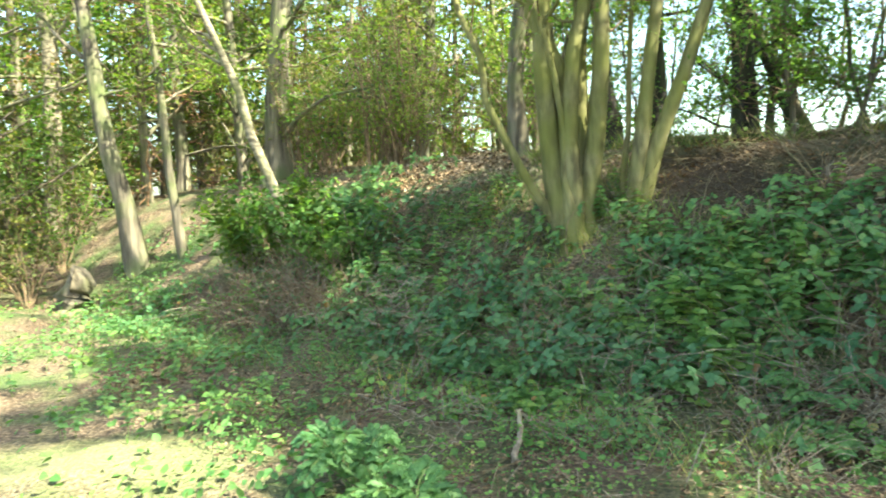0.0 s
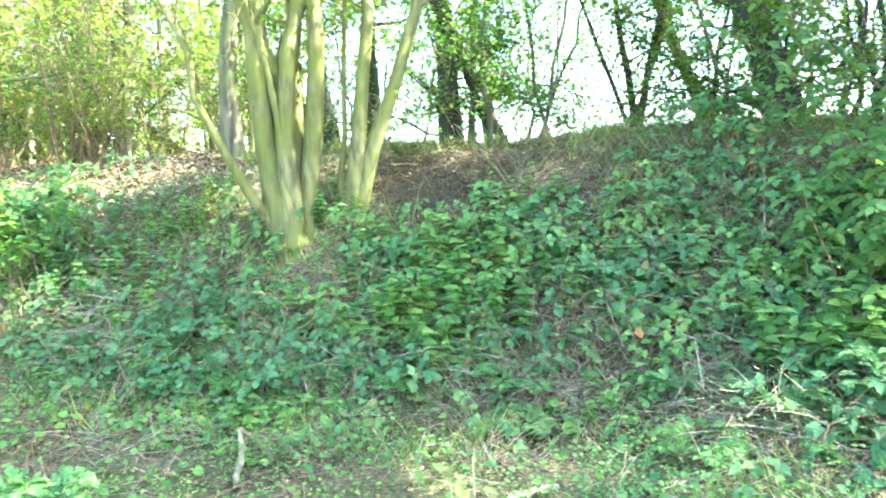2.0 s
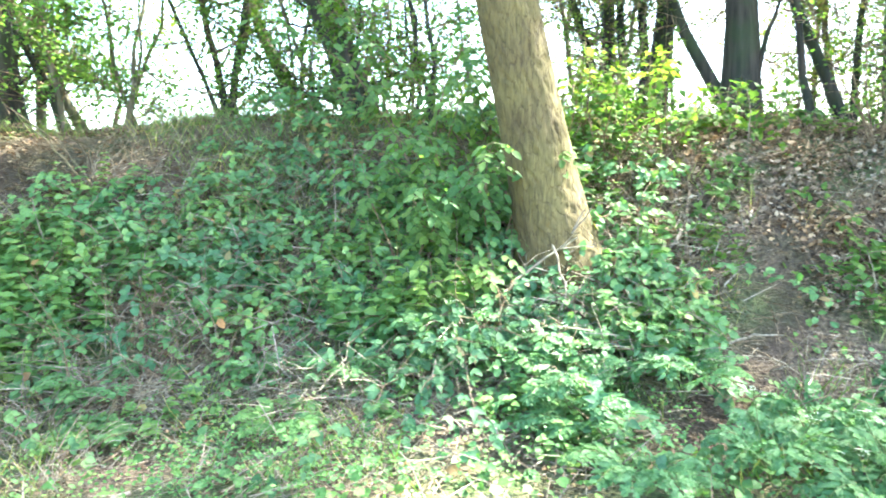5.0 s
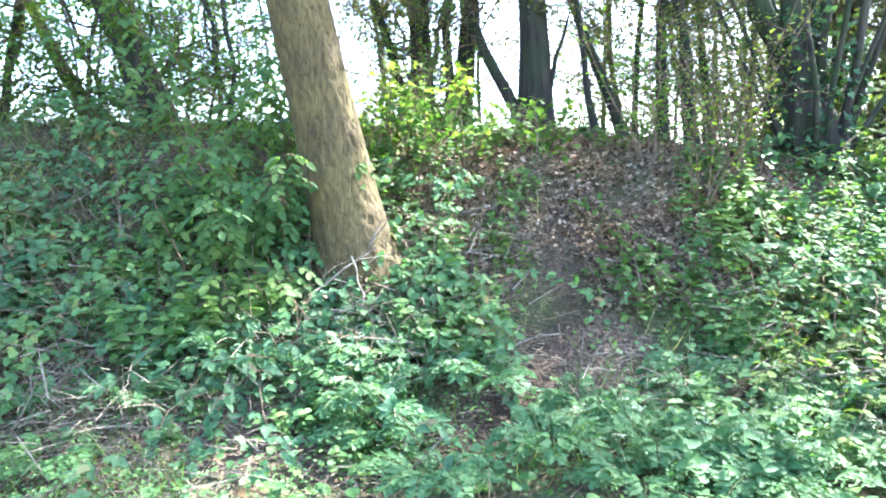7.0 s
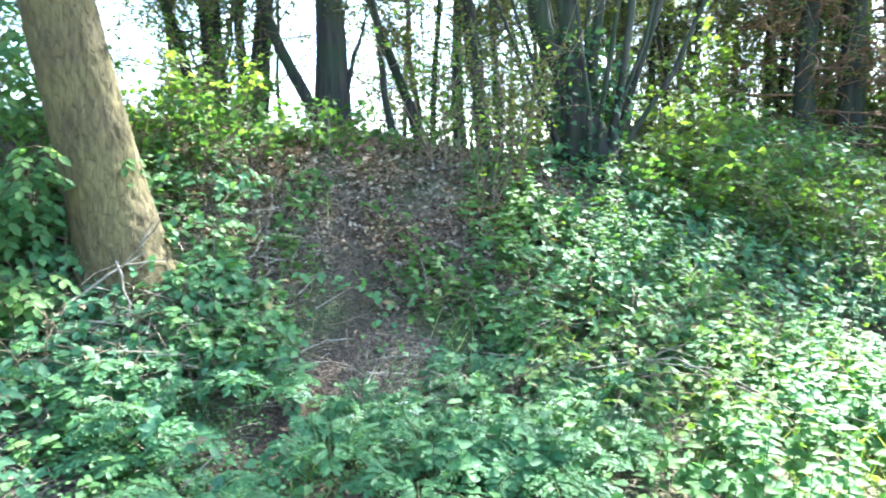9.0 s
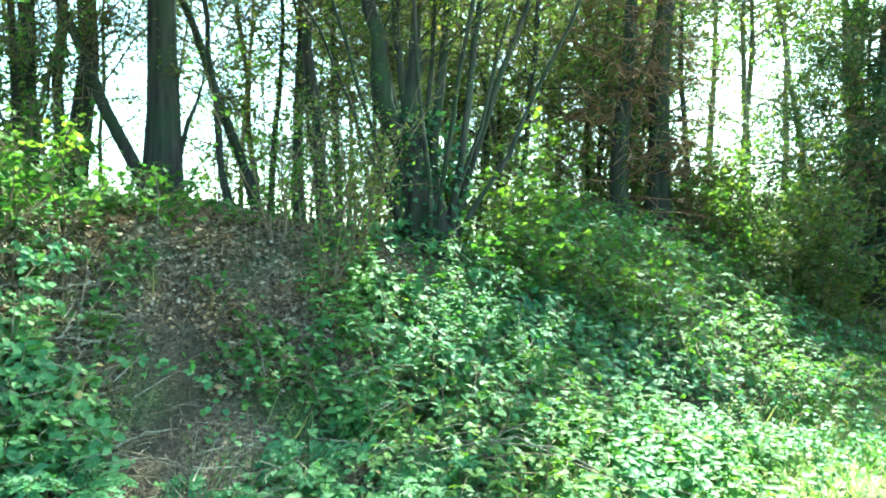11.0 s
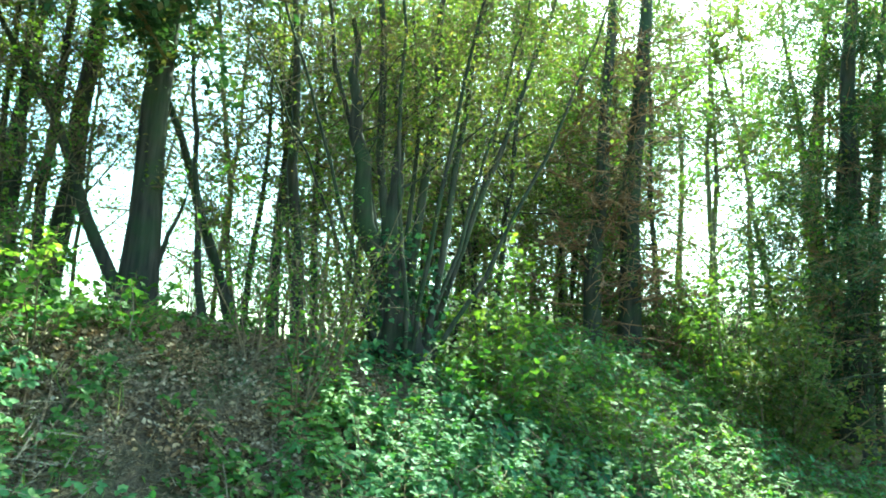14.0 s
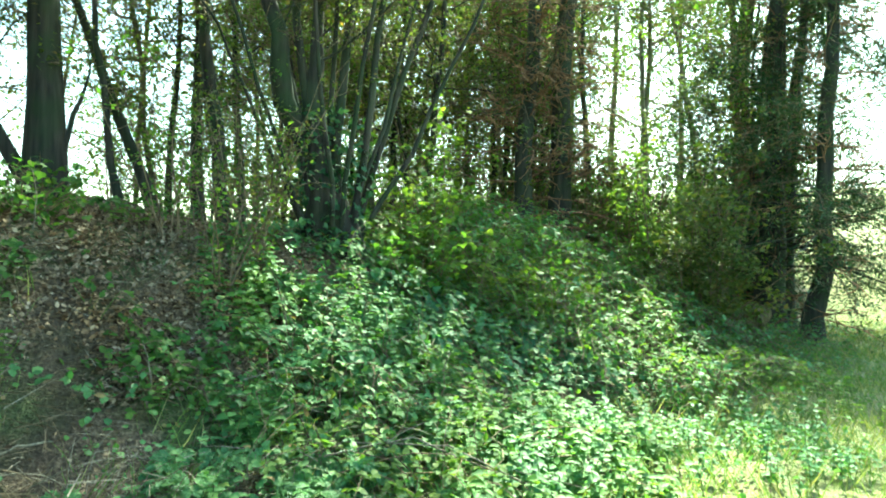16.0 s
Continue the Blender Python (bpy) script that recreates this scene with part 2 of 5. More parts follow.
def height(x, y):
    d, b = bank(x, y)
    k = np.clip((d + 0.35) / 3.6, 0, 1)
    up = k * k * (3 - 2 * k)
    tail = np.clip((d - 7.5) / 9, 0, 1)
    z = b * up * (1 - 0.75 * tail * tail * (3 - 2 * tail)) + 0.09 * np.clip(d - 3, 0, 4) * np.clip(b / 2, 0, 1) * (1 - tail)
    far = np.hypot(x, y)
    z = z + 0.11 * np.clip((np.asarray(x) * 0.8 - np.asarray(y) * 0.6) - 22, 0, 140) * np.clip(-np.asarray(y) / 8 , 0, 1)
    z = z + 0.05 * np.sin(1.7 * x + 0.6 * y) * np.sin(1.3 * y - 0.4 * x) * np.clip(far / 6, 0.4, 1.5)
    return z



# ---- mesh helpers ----
class Pile:
    """Collects tubes and leaves as arrays and turns them into one mesh."""

    def __init__(self):
        self.v, self.f, self.count = [], [], 0

    def add(self, verts, faces):
        self.v.append(np.asarray(verts, float).reshape(-1, 3))
        self.f.append(np.asarray(faces, int).reshape(-1, 3) + self.count)
        self.count += len(self.v[-1])

    def tube(self, pts, radii, sides=6, rough=0.0, rng=None):
        pts, radii = np.asarray(pts, float), np.asarray(radii, float)
        way = np.gradient(pts, axis=0)
        way /= np.linalg.norm(way, axis=1)[:, None] + 1e-9
        ref = np.array((1.0, 0, 0)) if abs(way[0][2]) > 0.7 else np.array((0, 0, 1.0))
        a = np.cross(way, ref)
        a /= np.linalg.norm(a, axis=1)[:, None] + 1e-9
        b = np.cross(way, a)
        ang = np.arange(sides) * 2 * np.pi / sides
        r = radii[:, None] * np.ones(sides)
        if rough:
            r = r * (1 + rough * rng.normal(size=r.shape))
        ring = pts[:, None] + r[..., None] * (np.cos(ang)[None, :, None] * a[:, None] + np.sin(ang)[None, :, None] * b[:, None])
        n = len(pts)
        i, j = np.meshgrid(np.arange(n - 1), np.arange(sides), indexing="ij")
        p, q = i * sides + j, i * sides + (j + 1) % sides
        quads = np.concatenate([np.stack([p, p + sides, q], -1).reshape(-1, 3), np.stack([q, p + sides, q + sides], -1).reshape(-1, 3)])
        k = np.arange(1, sides - 1)
        cap = np.stack([np.zeros_like(k), k + 1, k], -1)
        self.add(ring.reshape(-1, 3), np.concatenate([quads, cap[:, ::-1] + (n - 1) * sides, cap]) if sides > 3 else quads)

    def leaves(self, origin, way, up, size, shape):
        """One leaf of the given shape at each origin, growing along way, its face towards up."""
        tv, tf = shape
        origin, way, up = np.asarray(origin, float), np.asarray(way, float), np.asarray(up, float)
        way = way / (np.linalg.norm(way, axis=1)[:, None] + 1e-9)
        side = np.cross(up, way)
        side /= np.linalg.norm(side, axis=1)[:, None] + 1e-9
        face = np.cross(way, side)
        s = np.broadcast_to(np.asarray(size, float), (len(origin),))[:, None, None]
        v = origin[:, None] + s * (tv[None, :, 0:1] * way[:, None] + tv[None, :, 1:2] * side[:, None] + tv[None, :, 2:3] * face[:, None])
        f = tf[None] + (np.arange(len(origin)) * len(tv))[:, None, None]
        self.add(v.reshape(-1, 3), f.reshape(-1, 3))

    def mesh(self, name, material, smooth=True):
        me = bpy.data.meshes.new(name)
        v, f = np.concatenate(self.v), np.concatenate(self.f)
        me.vertices.add(len(v))
        me.vertices.foreach_set("co", v.astype(np.float32).ravel())
        me.loops.add(len(f) * 3)
        me.loops.foreach_set("vertex_index", f.astype(np.int32).ravel())
        me.polygons.add(len(f))
        me.polygons.foreach_set("loop_start", np.arange(0, len(f) * 3, 3, dtype=np.int32))
        me.update(calc_edges=True)
        if smooth:
            me.polygons.foreach_set("use_smooth", np.ones(len(f), bool))
        me.materials.append(material)
        return me


def part(name, pile, material, parent, label="", kind="", smooth=True):
    """One mesh object under a thing; the pile's points are relative to the thing's base."""
    ob = new(name, pile.mesh(name, material, smooth))
    ob.parent = parent
    return tagged(ob, label, "", "", kind)


def thing(name, label, category, at, group="", kind=""):
    ob = new(name)
    ob.empty_display_size = 0.1
    ob.location = at
    return tagged(ob, label, category, group, kind)


SLIM = (np.array([(0, 0, 0), (0.35, 0.11, 0.02), (1, 0, -0.15), (0.35, -0.11, 0.02)], float), np.array([(0, 2, 1), (0, 3, 2)]))
OVAL = (np.array([(0, 0, 0), (0.28, 0.27, 0.05), (0.66, 0.24, 0.0), (1, 0, -0.1), (0.66, -0.24, 0.0), (0.28, -0.27, 0.05)], float), np.array([(0, 2, 1), (0, 3, 2), (0, 4, 3), (0, 5, 4)]))
TOOTHED = (np.array([(0, 0, 0), (0.05, 0.29, 0.06), (0.31, 0.34, 0.07), (0.64, 0.23, 0.02), (1, 0, -0.18), (0.64, -0.23, 0.02), (0.31, -0.34, 0.07), (0.05, -0.29, 0.06), (0.45, 0, -0.04)], float), np.array([(8, i + 1, i) for i in range(7)] + [(8, 0, 7)]))
LOBED = (np.array([(0, 0, 0), (0.22, 0.34, 0.03), (0.4, 0.14, 0.0), (0.62, 0.3, 0.0), (1, 0, -0.1), (0.62, -0.3, 0.0), (0.4, -0.14, 0.0), (0.22, -0.34, 0.03)], float), np.array([(0, 2, 1), (2, 4, 3), (0, 4, 2), (0, 6, 4), (4, 6, 5), (0, 7, 6)]))
KITE = (np.array([(0, 0, 0), (0.45, 0.33, 0.07), (1, 0, -0.1), (0.45, -0.33, 0.07)], float), np.array([(0, 2, 1), (0, 3, 2)]))
ROUND = (np.array([(0, 0, 0), (0.22, 0.36, 0.05), (0.66, 0.3, 0.02), (1, 0, -0.1), (0.66, -0.3, 0.02), (0.22, -0.36, 0.05)], float), np.array([(0, 2, 1), (0, 3, 2), (0, 4, 3), (0, 5, 4)]))
BLADE = (np.array([(0, -0.012, 0), (0, 0.012, 0), (0.55, -0.01, 0.02), (0.55, 0.01, 0.02), (1, 0, -0.12)], float), np.array([(0, 2, 1), (1, 2, 3), (2, 4, 3)]))
IVY = (np.array([(0, 0, 0), (0.05, 0.42, 0.03), (0.42, 0.5, 0), (0.55, 0.22, 0.03), (1, 0, -0.06), (0.55, -0.22, 0.03), (0.42, -0.5, 0), (0.05, -0.42, 0.03)], float), np.array([(0, 2, 1), (0, 3, 2), (0, 4, 3), (0, 5, 4), (0, 6, 5), (0, 7, 6)]))


TO_LIGHT = np.array((-0.62, -0.54, 0.0))  # bank plants face the open lane, away from the slope


def random_ways(rng, n, flat=0.5):
    v = rng.normal(size=(n, 3)) * (1, 1, flat)
    return v / (np.linalg.norm(v, axis=1)[:, None] + 1e-9)


def random_ups(rng, n, wild=0.55):
    v = rng.normal(size=(n, 3)) * wild + (0, 0, 1)
    return v / np.linalg.norm(v, axis=1)[:, None]


# ---- trees ----
def limb_path(rng, start, way, length, rise=0.25, wild=0.16, n=7):
    pts, d = [np.array(start, float)], np.array(way, float)
    d /= np.linalg.norm(d)
    for _ in range(n - 1):
        d = d + rng.normal(size=3) * wild + (0, 0, rise / n)
        d /= np.linalg.norm(d)
        pts.append(pts[-1] + d * length / (n - 1))
    return np.array(pts)


def at_way(pts, k):
    s = k * (len(pts) - 1)
    i = min(int(s), len(pts) - 2)
    return pts[i] + (pts[i + 1] - pts[i]) * (s - i), pts[i + 1] - pts[i]


def stem_path(rng, lean, height_, wobble=0.05, bend=(0, 0), n=14):
    z = np.linspace(-0.4, height_, n)
    wob = np.cumsum(rng.normal(size=(n, 2)) * wobble, axis=0)
    wob -= wob[1]
    k = np.clip(z / height_, 0, 1)[:, None] ** 2
    return np.column_stack([np.asarray(lean)[None] * z[:, None] + wob * 0.7 + k * np.asarray(bend)[None], z])


def tree(name, label, spot, stems, bark, leaf, seed, crown_low=1.8, limbs=8, reach=1.6, leaf_count=2500, leaf_size=0.075, rise=0.35, shape=KITE, droopy=0.0, twigs_per=5, group="", category="tree", low_bias=1.0, sides=10, lean_to=(0, 0), crook=1.0, fine=1.0, dead=0, spurs=2, lumps=0.045, twig=1.0, sparse_from=None):
    """A tree: stems as (offset x, offset y, lean x, lean y, radius, height), limbs, twigs and a crown of single leaves."""
    rng = np.random.default_rng(seed)
    base = np.array((spot[0], spot[1], float(height(spot[0], spot[1])) - 0.03))
    top = thing(name, label, category, base, group)
    twigs, crown, spots = Pile(), Pile(), []
    limb_total = 0
    for ox, oy, lx, ly, radius, tall in stems:
        pts = stem_path(rng, (lx, ly), tall, crook * (0.012 * tall ** 0.5 + 0.25 * radius), rng.normal(size=2) * 0.05 * tall)
        pts[:, :2] += (ox, oy)
        z = np.clip(pts[:, 2], 0, None)
        taper = radius * np.clip(1 - 0.85 * (z / tall) ** 1.15, 0.1, 1) * (1 + 0.55 * np.exp(-z / (2.2 * radius)))
        trunk = Pile()
        trunk.tube(pts, taper, sides, lumps, rng)
        if bark is BARK_FISSURED:
            furrowed_trunk(top, (lx, ly), radius, tall, seed)
        else:
            part("trunk", trunk, bark, top)
        share = max(2, int(round(limbs * tall / max(s[5] for s in stems)))) if len(stems) < 4 else max(2, limbs // 2)
        for i in range(share):
            k = (crown_low + (tall * 0.93 - crown_low) * ((i + rng.random()) / share) ** low_bias) / tall
            if k > 0.97:
                continue
            p, along = at_way(pts, np.clip(k + 0.02, 0.05, 0.97))
            a = rng.random() * 2 * np.pi
            way = np.array((np.cos(a) + lean_to[0], np.sin(a) + lean_to[1], rise + 0.25 * rng.normal() - droopy))
            length = reach * (1.05 - 0.6 * k) * rng.uniform(0.65, 1.2)
            path = limb_path(rng, p, way, length, 0.5 * rise - droopy, 0.15)
            r = fine * max(0.008, min(radius * 0.4, 0.018 * length + 0.008)) * np.linspace(1, 0.25, len(path))
            limb = Pile()
            far = group == "woodland trees"
            limb.tube(path, r, 4 if far else 6, 0.06, rng)
            if limb_total < 14:
                part("limb", limb, bark if radius > 0.06 else TWIG, top)
                limb_total += 1
            else:
                twigs.tube(path[::2] if far else path, r[::2] if far else r, 3 if far else 5)
            for j in range(twigs_per):
                q, al = at_way(path, rng.uniform(0.25, 1.0))
                w = al / np.linalg.norm(al) + rng.normal(size=3) * 0.65 + (0, 0, 0.1 - droopy)
                tl = length * rng.uniform(0.22, 0.5)
                tp = limb_path(rng, q, w, tl, 0.1 - droopy, 0.22, 4)
                if group == "woodland trees":
                    twigs.tube(tp[[0, 3]], (0.009, 0.005), 3)
                else:
                    twigs.tube(tp[[0, 1, 3]], (0.0068 * twig, 0.005 * twig, 0.0028 * twig), 3)
                for kk in np.linspace(0.25, 1.0, 5):
                    spots.append(at_way(tp, kk)[0])
                for _ in range(spurs):
                    e, el = at_way(tp, rng.uniform(0.3, 1))
                    sp = limb_path(rng, e, el / np.linalg.norm(el) + rng.normal(size=3) * 0.8, tl * 0.5, 0, 0.2, 3)
                    if group != "woodland trees" or spurs > 2:
                        twigs.tube(sp[[0, 2]], (0.0042, 0.0026) if spurs < 3 else (0.006 * twig, 0.004 * twig), 3)
                    spots += [sp[1], sp[2]]
            spots += list(path[4:])
        if dead:
            tuft = Pile()
            for i in range(dead):
                p, _ = at_way(pts, rng.uniform(0.07, 0.6))
                a = rng.random() * 2 * np.pi
                path = limb_path(rng, p, (np.cos(a), np.sin(a), 0.1 + 0.25 * rng.normal()), rng.uniform(0.6, 1.7), -0.3, 0.12, 6)
                tuft.tube(path, np.linspace(0.015, 0.006, 6), 4)
                for _ in range(9):
                    q, w = at_way(path, rng.uniform(0.15, 1))
                    sp = limb_path(rng, q, w / np.linalg.norm(w) + rng.normal(size=3) * (0.8, 0.8, 0.4), rng.uniform(0.15, 0.5), -0.2, 0.2, 4)
                    tuft.tube(sp, np.linspace(0.011, 0.007, 4), 3)
            part("dead_branch_tuft", tuft, RUST, top, "rusty brown dead twigs", kind="stuff")
    if twigs.count:
        part("brushwood", twigs, TWIG, top, kind="stuff")
    if leaf_count and spots:
        spots = np.array(spots)
        if sparse_from is not None:
            spots = spots[(spots[:, 1] < sparse_from) | (rng.random(len(spots)) < 0.25)]
        o = spots[rng.integers(len(spots), size=leaf_count)] + rng.normal(size=(leaf_count, 3)) * (0.09, 0.09, 0.07)
        crown.leaves(o, random_ways(rng, leaf_count, 0.45) - (0, 0, 0.25), random_ups(rng, leaf_count, 0.6), leaf_size * rng.uniform(0.6, 1.25, leaf_count), shape)
        part("crown", crown, leaf, top, kind="stuff", smooth=False)
    return top


def furrowed_trunk(top, lean, radius, tall, seed, label=""):
    """A thick trunk whose bark is broken into plates by deep furrows."""
    off = Vector((seed * 3.7, 0, 0))
    z = np.concatenate([np.linspace(-0.5, 3.6, 190), np.linspace(3.75, tall, 24)])
    a = np.arange(84) * 2 * np.pi / 84
    v = []
    for h in z:
        r0 = radius * (1 - 0.62 * max(h, 0) / tall) * (1 + 0.42 * math.exp(-max(h, -0.2) / 0.4))
        cx, cy = lean[0] * h + 0.012 * h * h * 0.3, lean[1] * h
        for t in a:
            c, s = math.cos(t), math.sin(t)
            p = Vector((c * 2.6, s * 2.6, h * 2.3)) + off
            swell = 0.035 * noise.noise(Vector((c * 0.9, s * 0.9, h * 0.8)) + off)
            warp = 0.35 * noise.noise(p * 2.1)
            edge = min(1.0, abs(noise.noise(Vector((c * 8.5, s * 8.5, h * 3.0 + warp)) + off)) / 0.14)
            cross = min(1.0, abs(noise.noise(Vector((c * 3.1, s * 3.1, h * 6.5)) + off)) / 0.08)
            relief = -0.015 * (1 - edge) ** 1.2 - 0.008 * (1 - cross) + 0.004 * noise.noise(p * 9)
            r = r0 * (1 + swell) + relief
            v.append((cx + r * c, cy + r * s, h))
    n, k = len(z), len(a)
    i, j = np.meshgrid(np.arange(n - 1), np.arange(k), indexing="ij")
    p, q = i * k + j, i * k + (j + 1) % k
    pile = Pile()
    pile.add(v, np.concatenate([np.stack([p, q, p + k], -1).reshape(-1, 3), np.stack([q, q + k, p + k], -1).reshape(-1, 3)]))
    return part("trunk", pile, BARK_FISSURED, top, label)


def ivy_wrap(top, stems, tall, count, seed):
    """Ivy leaves clinging round the lower trunks."""
    rng = np.random.default_rng(seed)
    pile = Pile()
    for ox, oy, lx, ly, radius in stems:
        z, a = tall * rng.random(count) ** 1.2, rng.random(count) * 2 * np.pi
        out = np.column_stack([np.cos(a), np.sin(a), np.zeros(count)])
        r = radius + rng.uniform(0.02, 0.13, count) * (1.2 - z / tall)
        o = out * r[:, None] + np.column_stack([ox + lx * z, oy + ly * z, z])
        pile.leaves(o, out * 0.4 + rng.normal(size=(count, 3)) * 0.5 - (0, 0, 0.5), out + rng.normal(size=(count, 3)) * 0.4 + (0, 0, 0.3), rng.uniform(0.04, 0.085, count), IVY)
    return part("ivy", pile, LEAF_IVY, top, "dark glossy ivy leaves", kind="stuff", smooth=False)


# ---- ground plants ----
def spread_points(rng, spot, radius, n):
    a, r = rng.random(n) * 2 * np.pi, radius * np.sqrt(rng.random(n))
    x, y = spot[0] + r * np.cos(a), spot[1] + r * np.sin(a)
    return np.column_stack([x, y, height(x, y)])


def bramble(spot, seed, radius=0.5, canes=14, tall=0.45, leaf=None, size=0.056, label="", loose=1.0, shape=None, turn_out=0.9):
    """Arching thorny canes with leaves in threes."""
    rng = np.random.default_rng(seed)
    base = np.array((spot[0], spot[1], float(height(*spot))))
    top = thing("bramble_bush", label or "tangled dark green bramble bush on the earth bank", "bush", base, "brambles on the bank")
    cane, leaves = Pile(), Pile()
    roots = spread_points(rng, spot, radius * 0.8, canes) - base
    O, D, U, S = [], [], [], []
    for root in roots:
        a, length, up = rng.random() * 2 * np.pi, rng.uniform(0.7, 1.5) * radius * 1.6 * loose, tall * rng.uniform(0.5, 1.25)
        k = np.linspace(0, 1, 8)
        x, y = root[0] + np.cos(a) * length * k ** 1.3 + 0.03 * rng.normal(size=8), root[1] + np.sin(a) * length * k ** 1.3 + 0.03 * rng.normal(size=8)
        z = height(x + base[0], y + base[1]) - base[2] + up * np.sin(np.pi * np.clip(k * 0.85 + 0.05, 0, 1)) + 0.015
        pts = np.column_stack([x, y, z])
        cane.tube(pts[::1], np.linspace(0.0055, 0.002, 8), 3)
        for kk in np.linspace(0.1, 1, 16):
            p, w = at_way(pts, kk)
            a2 = rng.random() * 2 * np.pi
            out = np.array((np.cos(a2), np.sin(a2), 0.25 * rng.normal() + 0.2))
            tip = p + out * rng.uniform(0.03, 0.08)
            up_ = rng.normal(size=3) * 0.4 + (0, 0, 1) + turn_out * TO_LIGHT
            side = np.cross(up_, out)
            for ww in (out, out * 0.3 + side * 0.9, out * 0.3 - side * 0.9):
                O.append(tip), D.append(ww - np.array((0, 0, 0.15))), U.append(up_), S.append(size * rng.uniform(0.7, 1.3))
    part("cane_tangle", cane, TWIG, top, kind="stuff")
    leaves.leaves(O, D, U, S, shape or TOOTHED)
    part("foliage", leaves, leaf or LEAF_BRAMBLE, top, kind="stuff", smooth=False)
    return top


def nettles(spot, seed, radius=0.35, plants=12, tall=0.4, size=0.076, leaf=None, label=""):
    """Upright stems with toothed leaves in crossed pairs."""
    rng = np.random.default_rng(seed)
    base = np.array((spot[0], spot[1], float(height(*spot))))
    top = thing("nettle_clump", label or "clump of fresh green nettles growing on the bank", "plant", base, "nettle clumps")
    stems, leaves = Pile(), Pile()
    O, D, U, S = [], [], [], []
    for root in spread_points(rng, spot, radius, plants) - base:
        h = tall * rng.uniform(0.55, 1.2)
        lean = rng.normal(size=2) * 0.16
        k = np.linspace(0, 1, 5)
        pts = np.column_stack([root[0] + lean[0] * h * k ** 1.5, root[1] + lean[1] * h * k ** 1.5, root[2] + h * k])
        stems.tube(pts, np.linspace(0.0045, 0.002, 5), 3)
        pairs, turn = max(5, int(h / 0.045)), rng.random() * 3
        for i in range(pairs):
            kk = 0.2 + 0.8 * (i + 1) / pairs
            p, _ = at_way(pts, kk)
            turn += np.pi / 2
            grow = 1.0 - 0.55 * abs(kk - 0.6) / 0.6
            for s in (0, np.pi):
                a = turn + s + 0.2 * rng.normal()
                O.append(p), D.append((np.cos(a), np.sin(a), 0.15 - 0.3 * rng.random())), U.append(np.array((0.3 * rng.normal(), 0.3 * rng.normal(), 1)) + 0.7 * TO_LIGHT), S.append(size * grow * rng.uniform(0.8, 1.25))
    part("stalk_tuft", stems, GREEN_STEM, top, kind="stuff")
    leaves.leaves(O, D, U, S, TOOTHED)
    part("foliage", leaves, leaf or LEAF_NETTLE, top, kind="stuff", smooth=False)
    return top


def parsley(spot, seed, fronds=9, reach=0.34, tall=0.3, label="", blade=0.048, umbels=0):
    """A rosette of fern-like, twice divided fronds."""
    rng = np.random.default_rng(seed)
    base = np.array((spot[0], spot[1], float(height(*spot))))
    top = thing("cow_parsley_plant", label or "lush green cow parsley with feathery divided leaves", "plant", base, "cow parsley")
    for i in range(fronds):
        a = 2 * np.pi * (i + 0.6 * rng.random()) / fronds
        out = np.array((np.cos(a), np.sin(a), 0))
        L, H = reach * rng.uniform(0.7, 1.2), tall * rng.uniform(0.6, 1.2)
        k = np.linspace(0, 1, 7)[:, None]
        pts = out * L * k ** 1.1 + np.array((0, 0, 1)) * H * np.sin(k * 2.2) / 0.95
        stalk = Pile()
        stalk.tube(pts, np.linspace(0.004, 0.0015, 7), 4)
        O, D, U, S = [], [], [], []
        side = np.array((-out[1], out[0], 0))
        for kk in np.linspace(0.32, 1.0, 9):
            p, w = at_way(pts, kk)
            w = w / np.linalg.norm(w)
            pin = 0.60 * L * (1.06 - kk) + 0.02
            for s in (1, -1):
                d = side * s + w * 0.6
                d /= np.linalg.norm(d)
                for q in np.linspace(0.25, 1.0, 4):
                    for s2 in (1, -1):
                        O.append(p + d * pin * q - np.array((0, 0, 0.25 * pin * q * q))), D.append(d * 0.75 + w * s2 * 0.65 + np.array((0, 0, 0.15 * rng.normal() - 0.12))), U.append(np.array((0.3 * rng.normal(), 0.3 * rng.normal(), 1)) + 0.6 * TO_LIGHT), S.append(blade * (1.15 - 0.6 * q) * rng.uniform(0.8, 1.2))
        fr = part("frond", stalk, GREEN_STEM, top)
        lv = Pile()
        lv.leaves(O, D, U, S, LOBED)
        part("leaf_blade", lv, LEAF_PARSLEY, fr, kind="stuff", smooth=False)
    for i in range(umbels):
        stem, petals = Pile(), Pile()
        a, h = rng.random() * 2 * np.pi, tall * rng.uniform(1.25, 1.7)
        path = limb_path(rng, (0, 0, 0), (0.35 * np.cos(a), 0.35 * np.sin(a), 1), h, 0.1, 0.06, 6)
        stem.tube(path, np.linspace(0.0035, 0.002, 6), 4)
        tips = path[-1] + np.column_stack([rng.normal(size=(11, 2)) * 0.028, rng.uniform(0.02, 0.045, 11)])
        for tip in tips:
            stem.tube(np.array([path[-1], tip]), (0.0012, 0.0009), 3)
        o = np.repeat(tips, 7, axis=0) + rng.normal(size=(77, 3)) * (0.006, 0.006, 0.002)
        petals.leaves(o, random_ways(rng, 77, 0.2), random_ups(rng, 77, 0.3), rng.uniform(0.005, 0.009, 77), KITE)
        part("petal_tuft", petals, PETAL, part("flower_stalk", stem, GREEN_STEM, top), "creamy white opening flower head", "stuff", False)
    return top


